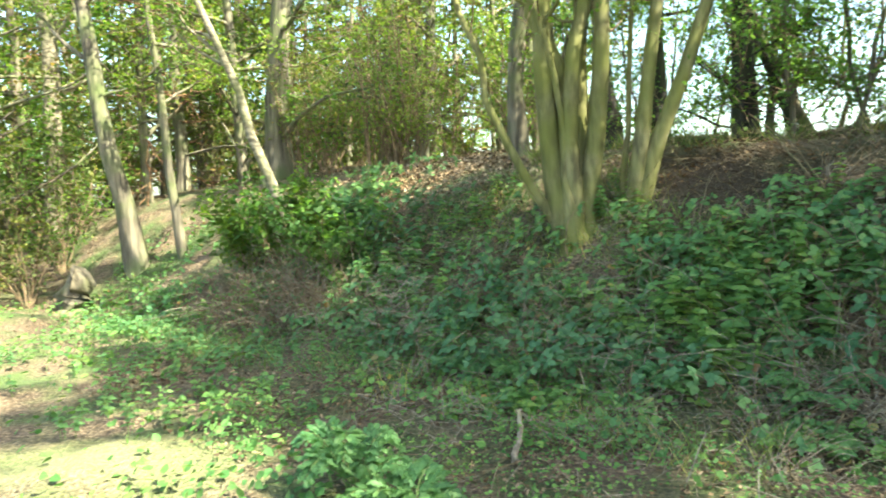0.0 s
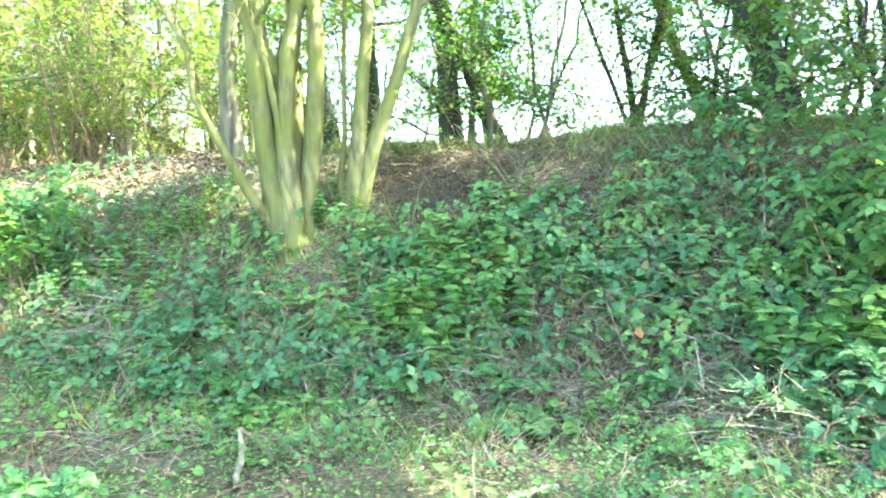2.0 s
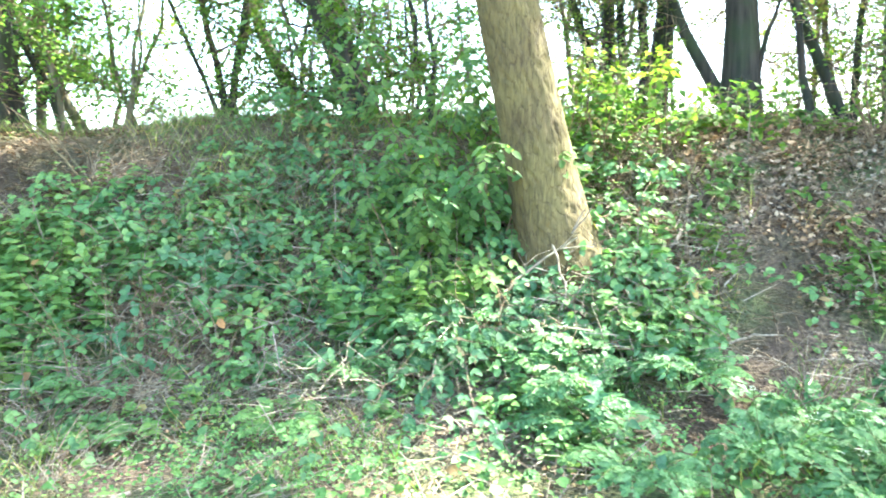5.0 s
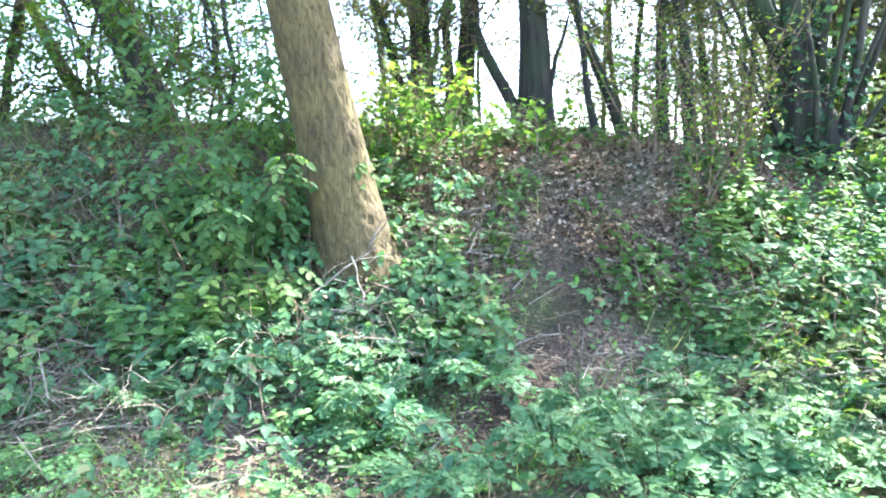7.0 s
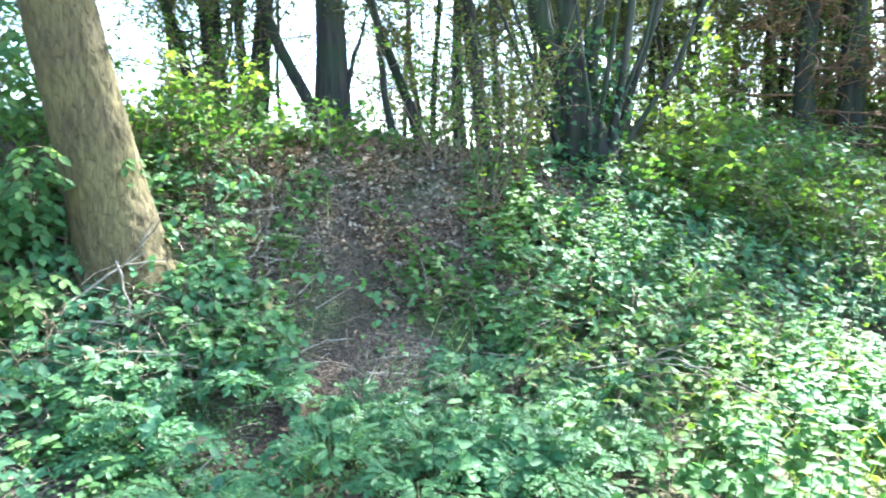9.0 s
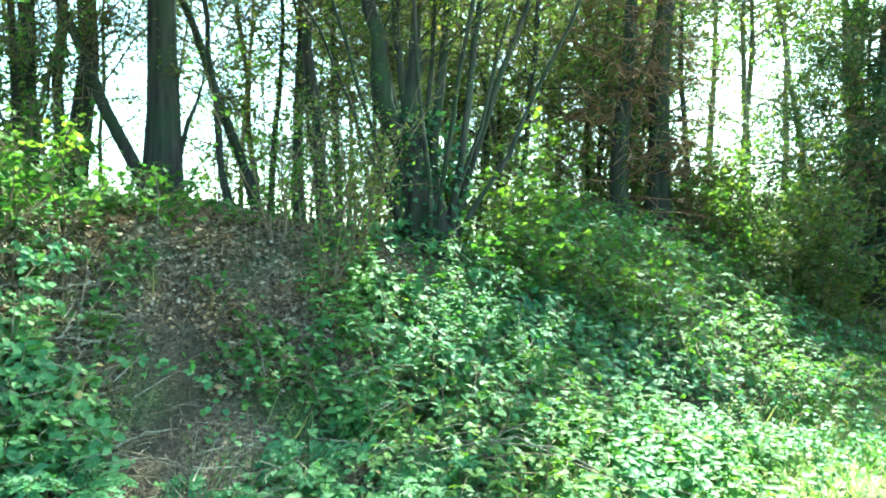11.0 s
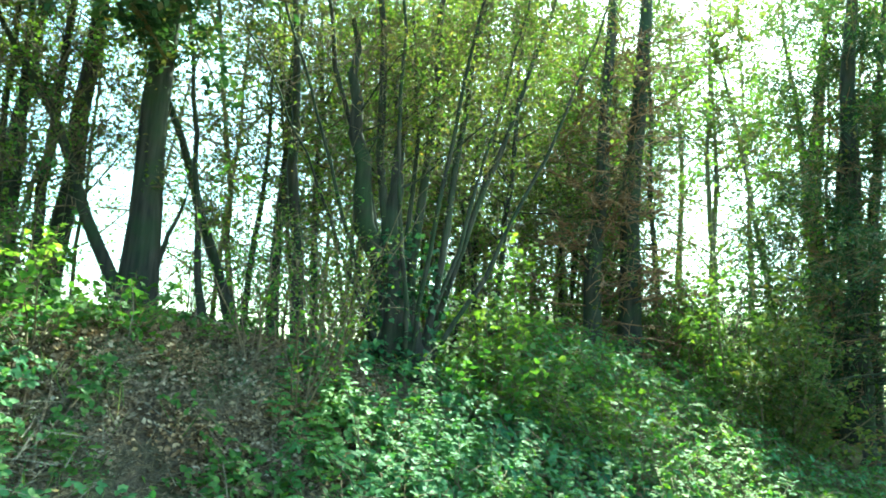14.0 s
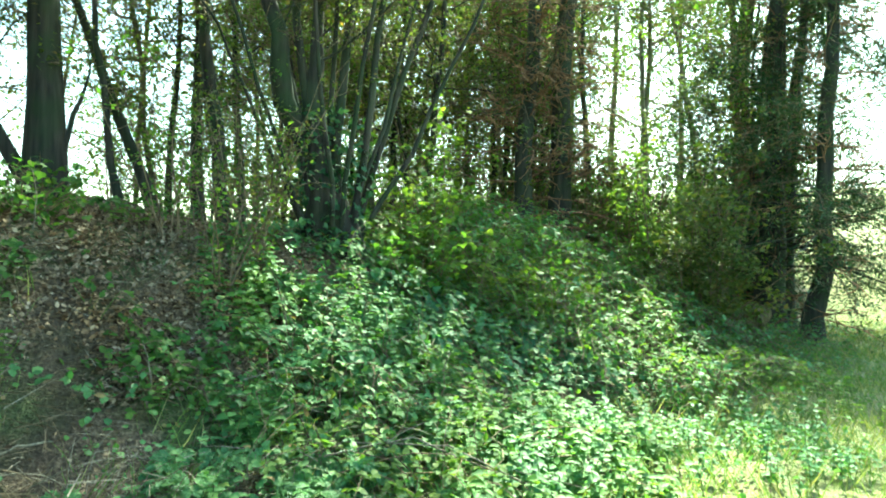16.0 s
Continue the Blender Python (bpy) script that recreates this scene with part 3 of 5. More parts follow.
def dead_stems(spot, seed, count=40, tall=0.6, radius=0.4, lean=(0, 0)):
    """A clump of last year's dead brown stems."""
    rng = np.random.default_rng(seed)
    base = np.array((spot[0], spot[1], float(height(*spot))))
    top = thing("dead_stem_clump", "clump of dead brown bramble stems on the bank", "plant", base, "dead stem clumps")
    for material, share in ((DRY, 0.4), (TWIG, 0.6)):
        pile = Pile()
        for root in spread_points(rng, spot, radius, int(count * share)) - base:
            h = tall * rng.uniform(0.4, 1.2)
            way = np.array((lean[0] + 0.45 * rng.normal(), lean[1] + 0.45 * rng.normal(), 1.0))
            path = limb_path(rng, root, way, h, -1.2, 0.12, 6)
            pile.tube(path, np.linspace(0.0045, 0.002, 6), 3)
        part("dry_stalk_tuft", pile, material, top, kind="stuff")
    return top


def shrub(name, label, spot, seed, shoots=9, tall=1.2, spread=0.45, leaf=LEAF_ASH, leaf_count=900, size=0.075, shape=OVAL, bark=TWIG, group="", lift=0.15, radius=0.009):
    """Several woody shoots from one root, leafy from low down."""
    rng = np.random.default_rng(seed)
    base = np.array((spot[0], spot[1], float(height(*spot)) - 0.02))
    top = thing(name, label, "shrub", base, group)
    spots, side = [], Pile()
    for i in range(shoots):
        a = 2 * np.pi * (i + rng.random()) / shoots
        out = rng.uniform(0.2, 1.0) * spread
        h = tall * rng.uniform(0.6, 1.1)
        path = limb_path(rng, (0.05 * np.cos(a), 0.05 * np.sin(a), 0), (np.cos(a) * out / h, np.sin(a) * out / h, 1), h, 0.1, 0.1, 8)
        shoot = Pile()
        shoot.tube(path, np.linspace(radius, 0.3 * radius, 8), 5)
        part("shoot", shoot, bark, top)
        for j in range(7):
            k = rng.uniform(lift, 1)
            p, w = at_way(path, k)
            tp = limb_path(rng, p, w / np.linalg.norm(w) * 0.5 + rng.normal(size=3) * (0.8, 0.8, 0.3), tall * rng.uniform(0.12, 0.3), 0.05, 0.2, 4)
            side.tube(tp, np.linspace(0.35 * radius, 0.0015, 4), 3)
            spots += list(tp[1:])
        spots += [at_way(path, k)[0] for k in np.linspace(max(lift, 0.3), 1, 6)]
    part("brushwood", side, bark, top, kind="stuff")
    spots = np.array(spots)
    o = spots[rng.integers(len(spots), size=leaf_count)] + rng.normal(size=(leaf_count, 3)) * 0.045
    lv = Pile()
    lv.leaves(o, random_ways(rng, leaf_count, 0.4) - (0, 0, 0.2), random_ups(rng, leaf_count, 0.45), size * rng.uniform(0.6, 1.25, leaf_count), shape)
    part("foliage", lv, leaf, top, kind="stuff", smooth=False)
    return top


def elder(spot, seed, shoots=8, tall=1.4, spread=0.6, leaf=LEAF_ASH, label="", pairs=8, blade=0.085):
    """Arching soft shoots carrying opposite, drooping leaves of five leaflets."""
    rng = np.random.default_rng(seed)
    base = np.array((spot[0], spot[1], float(height(*spot)) - 0.02))
    top = thing("elder_shrub", label or "soft green elder shrub beside the leaning pine", "shrub", base, "elder shrubs")
    O, D, U, S, rachis = [], [], [], [], Pile()
    for i in range(shoots):
        a = 2 * np.pi * (i + rng.random()) / shoots
        h, out = tall * rng.uniform(0.5, 1.1), spread * rng.uniform(0.3, 1.1)
        path = limb_path(rng, (0.06 * np.cos(a), 0.06 * np.sin(a), 0), (np.cos(a) * out / h, np.sin(a) * out / h, 1), h, -0.35, 0.1, 8)
        shoot = Pile()
        shoot.tube(path, np.linspace(0.009, 0.003, 8), 5)
        part("shoot", shoot, TWIG, top)
        turn = rng.random() * 3
        for k in np.linspace(0.3, 1.0, pairs):
            p, _ = at_way(path, k)
            turn += np.pi / 2 + 0.3 * rng.normal()
            for s in (0, np.pi):
                b = turn + s
                way = np.array((np.cos(b), np.sin(b), 0.25 + 0.2 * rng.normal()))
                length = rng.uniform(0.13, 0.22)
                rp = limb_path(rng, p, way, length, -1.3, 0.05, 5)
                rachis.tube(rp[[0, 2, 4]], (0.003, 0.0025, 0.0015), 3)
                side = np.cross((0, 0, 1), way)
                up = np.array((0.25 * rng.normal(), 0.25 * rng.normal(), 1.0)) + 0.9 * TO_LIGHT
                for kk in (0.45, 0.75):
                    q, w = at_way(rp, kk)
                    for g in (1, -1):
                        O.append(q), D.append(side * g + w / np.linalg.norm(w) * 0.6 - np.array((0, 0, 0.25))), U.append(up), S.append(blade * rng.uniform(0.75, 1.1))
                O.append(rp[4]), D.append(rp[4] - rp[3]), U.append(up), S.append(blade * rng.uniform(0.95, 1.3))
    part("leaf_stalk_tuft", rachis, GREEN_STEM, top, kind="stuff")
    lv = Pile()
    lv.leaves(O, D, U, S, OVAL)
    part("foliage", lv, leaf, top, kind="stuff", smooth=False)
    return top


def straw_fan(spot, seed, count=70, reach=0.4, lean=(0, 0)):
    """Bleached dead grass and stalks fallen outward from one tuft."""
    rng = np.random.default_rng(seed)
    base = np.array((spot[0], spot[1], float(height(*spot))))
    top = thing("straw_tuft", "tuft of bleached dead grass fallen on the bank", "dry grass", base, "straw tufts")
    for material, share in ((DRY, 0.7), (TWIG, 0.3)):
        pile = Pile()
        for root in spread_points(rng, spot, 0.16, int(count * share)) - base:
            a, L = rng.random() * 2 * np.pi, reach * rng.uniform(0.4, 1.2)
            k = np.linspace(0, 1, 5)
            x, y = root[0] + (np.cos(a) * 0.8 + lean[0]) * L * k, root[1] + (np.sin(a) * 0.8 + lean[1]) * L * k
            z = height(x + base[0], y + base[1]) - base[2] + rng.uniform(0.05, 0.4) * L * np.sin(2.4 * k) + 0.03
            pile.tube(np.column_stack([x, y, z]), np.linspace(0.003, 0.0014, 5), 3)
        part("dry_stalk_tuft", pile, material, top, kind="stuff")
    return top


def stick(name, label, pts, r0, r1, material=DEADWOOD, forks=0, seed=0, category="branch", sides=7):
    """A fallen stick or stalk through the given points."""
    rng = np.random.default_rng(seed)
    pts = np.array(pts, float)
    base = pts[0].copy()
    k = np.linspace(0, 1, 9)
    fine = np.array([at_way(pts, q)[0] for q in k]) - base + rng.normal(size=(9, 3)) * r0 * 0.5
    top = new(name)
    pile = Pile()
    pile.tube(fine, np.linspace(r0, r1, 9), sides, 0.08, rng)
    for _ in range(forks):
        p, w = at_way(fine, rng.uniform(0.3, 0.8))
        path = limb_path(rng, p, w / np.linalg.norm(w) + rng.normal(size=3) * 0.6, np.linalg.norm(fine[-1]) * rng.uniform(0.25, 0.5), 0, 0.15, 5)
        pile.tube(path, np.linspace(r0 * 0.6, r1 * 0.6, 5), 5)
    bpy.data.objects.remove(top)
    ob = new(name, pile.mesh(name, material))
    ob.location = base
    return tagged(ob, label, category)


# ---- ground ----
def line_up(lo, hi, step, reach):
    inner = np.arange(lo, hi + step / 2, step)
    out = np.cumsum(step * 1.28 ** np.arange(1, 34))
    out = out[out < reach]
    return np.concatenate([(lo - out)[::-1], inner, hi + out])


def trodden(x, y):
    d, _ = bank(x, y)
    strip = np.exp(-((d + 1.0) / 0.6) ** 2) * np.clip((x + 2.6) / 1.0, 0, 1) * np.clip((3.0 - x) / 0.8, 0, 1)
    k = np.clip((np.asarray(x, float) - 2.1) / 2.7, 0, 1)
    scar = np.exp(-((d - 2.2 - 0.5 * k) / 0.55) ** 4) * np.clip((x - 1.7) / 0.5, 0, 1) * np.clip((4.8 - x) / 2.2, 0, 1) * np.clip((y - 3.9) / 0.5, 0, 1)
    climb = np.exp(-((y - 0.95 - 0.12 * np.sin(2.2 * np.asarray(x, float))) / 0.19) ** 2) * np.clip((np.asarray(x, float) - 3.6) / 0.3, 0, 1) * np.clip((6.2 - np.asarray(x, float)) / 0.6, 0.15, 1) * (np.asarray(x, float) < 7.2)
    # Mostly shade beside the path, laid in as a patch of dark soil.
    shade_patch = np.exp(-(((np.asarray(x, float) - 5.45) / 0.34) ** 2 + ((np.asarray(y, float) - 0.85) / 0.28) ** 2))
    return np.clip(np.maximum(np.maximum(np.maximum(strip * 0.34, scar), climb * 0.8), 0.75 * shade_patch), 0, 1)


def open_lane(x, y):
    """The bare, dry patch of the lane that lies in full sun; coloured paler to look sunlit."""
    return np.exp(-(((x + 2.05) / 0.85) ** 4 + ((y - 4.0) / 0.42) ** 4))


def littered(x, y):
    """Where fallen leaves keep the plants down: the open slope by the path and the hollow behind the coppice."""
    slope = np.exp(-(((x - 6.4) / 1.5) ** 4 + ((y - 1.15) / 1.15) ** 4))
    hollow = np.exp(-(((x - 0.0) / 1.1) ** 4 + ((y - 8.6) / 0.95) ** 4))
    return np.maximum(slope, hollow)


def build_ground():
    xs, ys = line_up(-9, 14, 0.18, 2500), line_up(-8, 15, 0.18, 2500)
    X, Y = np.meshgrid(xs, ys)
    Z = height(X, Y)
    rough = np.array([noise.fractal(Vector((x * 1.7, y * 1.7, 0)), 0.9, 2.1, 4) if abs(x) < 20 and abs(y) < 20 else 0 for x, y in zip(X.ravel(), Y.ravel())]).reshape(X.shape)
    Z = Z + 0.065 * rough
    pile = Pile()
    w = len(xs)
    i, j = np.meshgrid(np.arange(len(ys) - 1), np.arange(w - 1), indexing="ij")
    p = (i * w + j).ravel()
    pile.add(np.stack([X, Y, Z], -1), np.concatenate([np.stack([p, p + 1, p + w + 1], -1), np.stack([p, p + w + 1, p + w], -1)]))
    ob = new("ground", pile.mesh("ground", GROUND))
    d, _ = bank(X, Y)
    far = np.clip((np.hypot(X - 3, Y - 2) - 17) / 8, 0, 1) * np.where(X < -1, np.clip((np.hypot(X, Y) - 40) / 10, 0, 1), 1)
    lane = np.clip((-d - 0.2) / 0.8, 0, 1) * np.clip((X * 0.75 - Y * 0.7 - 4.3) / 1.0, 0, 1)
    # open_lane borrows the light meadow tone to brighten the sunny patch.
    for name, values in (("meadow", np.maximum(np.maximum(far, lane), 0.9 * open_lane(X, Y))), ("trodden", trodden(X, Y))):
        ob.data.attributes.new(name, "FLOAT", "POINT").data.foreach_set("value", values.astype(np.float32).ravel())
    return tagged(ob, "woodland floor of leaf litter and soil with an earth bank", "ground", "", "structure")


build_ground()

# ---- trees along the bank ----
MULTI = [(-0.10, 0.02, -0.21, 0.03, 0.105, 8.0), (-0.05, -0.05, -0.115, 0.02, 0.08, 7.5), (0.0, -0.06, -0.068, 0.012, 0.08, 8.5), (0.03, 0.02, -0.035, 0.02, 0.075, 8.0), (0.09, 0.0, 0.04, -0.01, 0.088, 8.0), (0.15, 0.03, 0.085, -0.02, 0.066, 7.0), (-0.02, -0.14, -0.17, 0.0, 0.036, 5.5), (0.07, 0.10, 0.0, 0.08, 0.06, 7.0), (-0.12, 0.05, -0.42, 0.05, 0.045, 5.0)]
tree("coppiced_tree", "many-stemmed coppiced tree with mossy yellow-green bark", (1.27, 6.6), MULTI, BARK_MOSSY, LEAF_YELLOW, 11, 2.0, 10, 1.8, 9000, 0.055, low_bias=1.5, crook=1.9, fine=0.6, lumps=0.045)
tree("coppiced_tree", "two-stemmed young tree with mossy bark beside the coppice", (1.76, 6.45), [(0, 0, 0.137, -0.04, 0.07, 7.0), (0.06, 0, 0.205, -0.06, 0.072, 6.5), (-0.05, 0.1, 0.05, 0.02, 0.03, 4.5)], BARK_MOSSY, LEAF_WOOD, 12, 2.0, 10, 1.4, 4500, 0.055, low_bias=1.5, crook=1.9, fine=0.6, lumps=0.045)
# Unseen crown, spread wide and sunward so that it shades the bank foot.
tree("leaning_pine", "big leaning trunk with deeply fissured brown bark", (4.75, 2.215), [(0, 0, -0.098, 0.167, 0.25, 11.0)], BARK_FISSURED, LEAF_CONIFER, 13, 4.2, 40, 5.4, 36000, 0.11, sides=12, lean_to=(1.7, -1.2))
tree("bank_tree", "slim tree with brown bark on the bank top", (1.0, 8.94), [(0, 0, -0.05, 0.01, 0.115, 8.0)], BARK_GREY, LEAF_WOOD, 14, 2.6, 12, 1.7, 5000, 0.05, low_bias=1.8)
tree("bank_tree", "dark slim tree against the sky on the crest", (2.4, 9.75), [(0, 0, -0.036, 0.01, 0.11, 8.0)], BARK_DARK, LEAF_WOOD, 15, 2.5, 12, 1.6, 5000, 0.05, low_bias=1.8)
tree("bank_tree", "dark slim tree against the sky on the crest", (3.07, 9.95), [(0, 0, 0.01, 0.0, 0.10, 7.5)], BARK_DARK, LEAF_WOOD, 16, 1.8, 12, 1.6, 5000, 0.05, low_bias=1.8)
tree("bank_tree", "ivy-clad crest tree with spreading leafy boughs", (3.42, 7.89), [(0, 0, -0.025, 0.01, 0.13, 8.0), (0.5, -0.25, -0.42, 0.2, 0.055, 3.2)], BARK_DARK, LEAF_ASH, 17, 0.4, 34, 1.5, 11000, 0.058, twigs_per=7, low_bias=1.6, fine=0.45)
tree("bank_tree", "thin leaning sapling on the crest", (3.85, 8.24), [(0, 0, 0.05, -0.02, 0.045, 5.0), (0.4, -0.2, -0.4, 0.2, 0.055, 4.5)], BARK_GREY, LEAF_ASH, 18, 0.4, 20, 1.2, 8000, 0.058, low_bias=1.4, fine=0.5)
tree("crooked_thorn", "crooked bare-stemmed thorn tree on the crest", (5.27, 6.79), [(0, 0, -0.11, 0.09, 0.045, 4.5), (0.02, 0, 0.12, -0.10, 0.045, 4.5), (0, 0.02, -0.25, 0.2, 0.03, 3.6)], BARK_DARK, LEAF_WOOD, 19, 0.4, 12, 0.9, 1500, 0.05, low_bias=1.4)
tree("ivy_pole_tree", "leaning trunk wrapped in ivy beyond the crest", (6.93, 7.34), [(0, 0, -0.256, 0.232, 0.09, 5.5)], BARK_GREY, LEAF_IVY, 20, 0.3, 18, 0.7, 3000, 0.06, low_bias=1.4)
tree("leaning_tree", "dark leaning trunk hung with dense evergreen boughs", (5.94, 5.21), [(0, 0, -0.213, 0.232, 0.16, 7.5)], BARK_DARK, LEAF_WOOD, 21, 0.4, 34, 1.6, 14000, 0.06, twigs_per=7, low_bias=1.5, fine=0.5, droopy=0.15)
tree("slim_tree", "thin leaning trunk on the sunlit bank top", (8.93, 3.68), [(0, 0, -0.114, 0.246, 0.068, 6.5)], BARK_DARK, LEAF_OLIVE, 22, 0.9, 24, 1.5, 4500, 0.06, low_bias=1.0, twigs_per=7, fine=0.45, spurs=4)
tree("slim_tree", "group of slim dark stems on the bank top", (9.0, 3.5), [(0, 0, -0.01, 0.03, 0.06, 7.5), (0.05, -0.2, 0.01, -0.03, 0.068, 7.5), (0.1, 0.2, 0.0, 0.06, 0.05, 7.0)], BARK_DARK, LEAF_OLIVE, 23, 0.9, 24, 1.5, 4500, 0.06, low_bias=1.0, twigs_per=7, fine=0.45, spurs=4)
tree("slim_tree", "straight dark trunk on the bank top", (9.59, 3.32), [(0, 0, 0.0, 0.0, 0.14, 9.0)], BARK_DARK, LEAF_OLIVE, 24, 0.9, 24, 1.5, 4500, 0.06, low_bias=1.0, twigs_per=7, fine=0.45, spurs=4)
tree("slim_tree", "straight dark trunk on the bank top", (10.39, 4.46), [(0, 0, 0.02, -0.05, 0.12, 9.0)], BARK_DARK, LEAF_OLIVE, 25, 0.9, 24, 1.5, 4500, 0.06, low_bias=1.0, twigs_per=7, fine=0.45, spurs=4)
# Crown, mostly out of view, swung lanewards to cast shade on the bank.
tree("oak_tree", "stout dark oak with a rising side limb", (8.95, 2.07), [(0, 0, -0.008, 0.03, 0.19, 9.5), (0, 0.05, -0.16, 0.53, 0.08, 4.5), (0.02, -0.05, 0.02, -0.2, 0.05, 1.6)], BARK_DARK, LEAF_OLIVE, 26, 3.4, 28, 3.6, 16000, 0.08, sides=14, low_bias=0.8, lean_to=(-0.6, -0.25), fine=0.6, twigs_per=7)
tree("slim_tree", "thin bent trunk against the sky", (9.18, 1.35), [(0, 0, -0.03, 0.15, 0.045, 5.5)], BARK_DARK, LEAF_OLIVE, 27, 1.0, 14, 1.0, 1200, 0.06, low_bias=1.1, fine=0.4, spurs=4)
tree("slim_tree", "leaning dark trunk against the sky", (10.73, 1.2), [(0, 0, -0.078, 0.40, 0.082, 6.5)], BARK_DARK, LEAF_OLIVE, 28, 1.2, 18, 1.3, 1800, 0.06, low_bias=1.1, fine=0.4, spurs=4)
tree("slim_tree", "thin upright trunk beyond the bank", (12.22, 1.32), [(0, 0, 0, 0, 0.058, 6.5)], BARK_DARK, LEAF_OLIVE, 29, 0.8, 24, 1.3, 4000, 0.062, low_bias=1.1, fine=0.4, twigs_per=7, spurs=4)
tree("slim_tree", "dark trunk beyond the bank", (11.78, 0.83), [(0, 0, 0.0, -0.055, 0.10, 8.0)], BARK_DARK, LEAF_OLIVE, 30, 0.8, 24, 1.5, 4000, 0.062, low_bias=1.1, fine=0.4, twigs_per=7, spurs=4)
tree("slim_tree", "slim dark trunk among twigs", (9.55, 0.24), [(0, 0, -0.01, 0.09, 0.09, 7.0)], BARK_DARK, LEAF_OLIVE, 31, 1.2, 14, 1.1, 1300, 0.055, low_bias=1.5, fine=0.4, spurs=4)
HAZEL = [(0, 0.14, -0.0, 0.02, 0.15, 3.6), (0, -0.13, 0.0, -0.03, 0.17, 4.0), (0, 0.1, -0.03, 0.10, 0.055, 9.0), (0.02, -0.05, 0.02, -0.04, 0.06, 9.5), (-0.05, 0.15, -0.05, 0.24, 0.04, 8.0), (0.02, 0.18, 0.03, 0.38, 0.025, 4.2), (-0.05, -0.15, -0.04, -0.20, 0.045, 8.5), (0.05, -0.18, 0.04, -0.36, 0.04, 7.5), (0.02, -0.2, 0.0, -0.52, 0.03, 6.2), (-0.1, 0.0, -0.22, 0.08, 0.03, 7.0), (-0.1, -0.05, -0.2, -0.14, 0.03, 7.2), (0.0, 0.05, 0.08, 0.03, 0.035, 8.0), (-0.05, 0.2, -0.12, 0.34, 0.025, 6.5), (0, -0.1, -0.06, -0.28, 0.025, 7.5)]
# Upper crown shaped to shade the bank foot; thinned to let sun onto the slope.
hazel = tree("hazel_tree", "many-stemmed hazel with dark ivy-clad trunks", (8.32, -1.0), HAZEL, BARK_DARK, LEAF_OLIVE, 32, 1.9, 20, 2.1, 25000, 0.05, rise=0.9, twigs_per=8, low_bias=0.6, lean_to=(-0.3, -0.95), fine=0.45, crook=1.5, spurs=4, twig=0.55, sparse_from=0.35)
ivy_wrap(hazel, [(0, 0.14, 0, 0.02, 0.17), (0, -0.13, 0, -0.03, 0.19)], 1.6, 420, 90)
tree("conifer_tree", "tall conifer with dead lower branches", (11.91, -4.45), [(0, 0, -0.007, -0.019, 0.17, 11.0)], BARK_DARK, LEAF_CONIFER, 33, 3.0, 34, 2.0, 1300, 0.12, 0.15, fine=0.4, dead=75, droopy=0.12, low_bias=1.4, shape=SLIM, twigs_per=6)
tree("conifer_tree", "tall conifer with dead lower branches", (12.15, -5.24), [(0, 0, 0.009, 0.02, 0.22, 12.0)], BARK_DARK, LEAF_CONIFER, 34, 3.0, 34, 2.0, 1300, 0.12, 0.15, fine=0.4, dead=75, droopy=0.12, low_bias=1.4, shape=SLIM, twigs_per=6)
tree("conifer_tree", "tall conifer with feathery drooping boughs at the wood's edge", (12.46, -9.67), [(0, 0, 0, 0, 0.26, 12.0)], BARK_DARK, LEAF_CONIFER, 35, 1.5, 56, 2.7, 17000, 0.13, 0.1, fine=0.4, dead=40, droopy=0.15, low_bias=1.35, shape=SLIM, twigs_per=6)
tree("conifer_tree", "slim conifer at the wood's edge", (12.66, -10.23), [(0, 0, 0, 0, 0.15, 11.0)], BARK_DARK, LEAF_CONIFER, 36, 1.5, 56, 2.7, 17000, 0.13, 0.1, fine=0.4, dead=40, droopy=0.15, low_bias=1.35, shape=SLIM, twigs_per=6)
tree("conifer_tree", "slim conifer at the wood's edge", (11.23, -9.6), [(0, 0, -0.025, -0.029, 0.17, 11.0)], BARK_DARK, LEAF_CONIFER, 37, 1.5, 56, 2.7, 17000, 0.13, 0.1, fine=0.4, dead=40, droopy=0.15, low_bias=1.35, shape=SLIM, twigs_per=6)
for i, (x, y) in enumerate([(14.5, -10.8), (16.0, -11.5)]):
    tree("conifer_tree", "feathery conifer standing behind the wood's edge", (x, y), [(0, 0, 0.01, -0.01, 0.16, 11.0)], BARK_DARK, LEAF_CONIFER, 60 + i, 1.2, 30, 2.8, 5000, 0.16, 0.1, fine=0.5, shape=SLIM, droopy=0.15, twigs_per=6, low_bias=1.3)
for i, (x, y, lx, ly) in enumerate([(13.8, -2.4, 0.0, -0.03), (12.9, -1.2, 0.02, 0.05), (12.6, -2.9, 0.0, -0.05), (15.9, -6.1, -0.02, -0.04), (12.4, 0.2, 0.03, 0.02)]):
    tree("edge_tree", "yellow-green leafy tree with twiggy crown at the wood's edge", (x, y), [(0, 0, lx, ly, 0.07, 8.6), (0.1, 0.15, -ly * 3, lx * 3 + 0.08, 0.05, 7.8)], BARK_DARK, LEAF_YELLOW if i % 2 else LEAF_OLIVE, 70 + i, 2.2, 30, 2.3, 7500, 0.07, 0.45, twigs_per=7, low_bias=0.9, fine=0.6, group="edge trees")
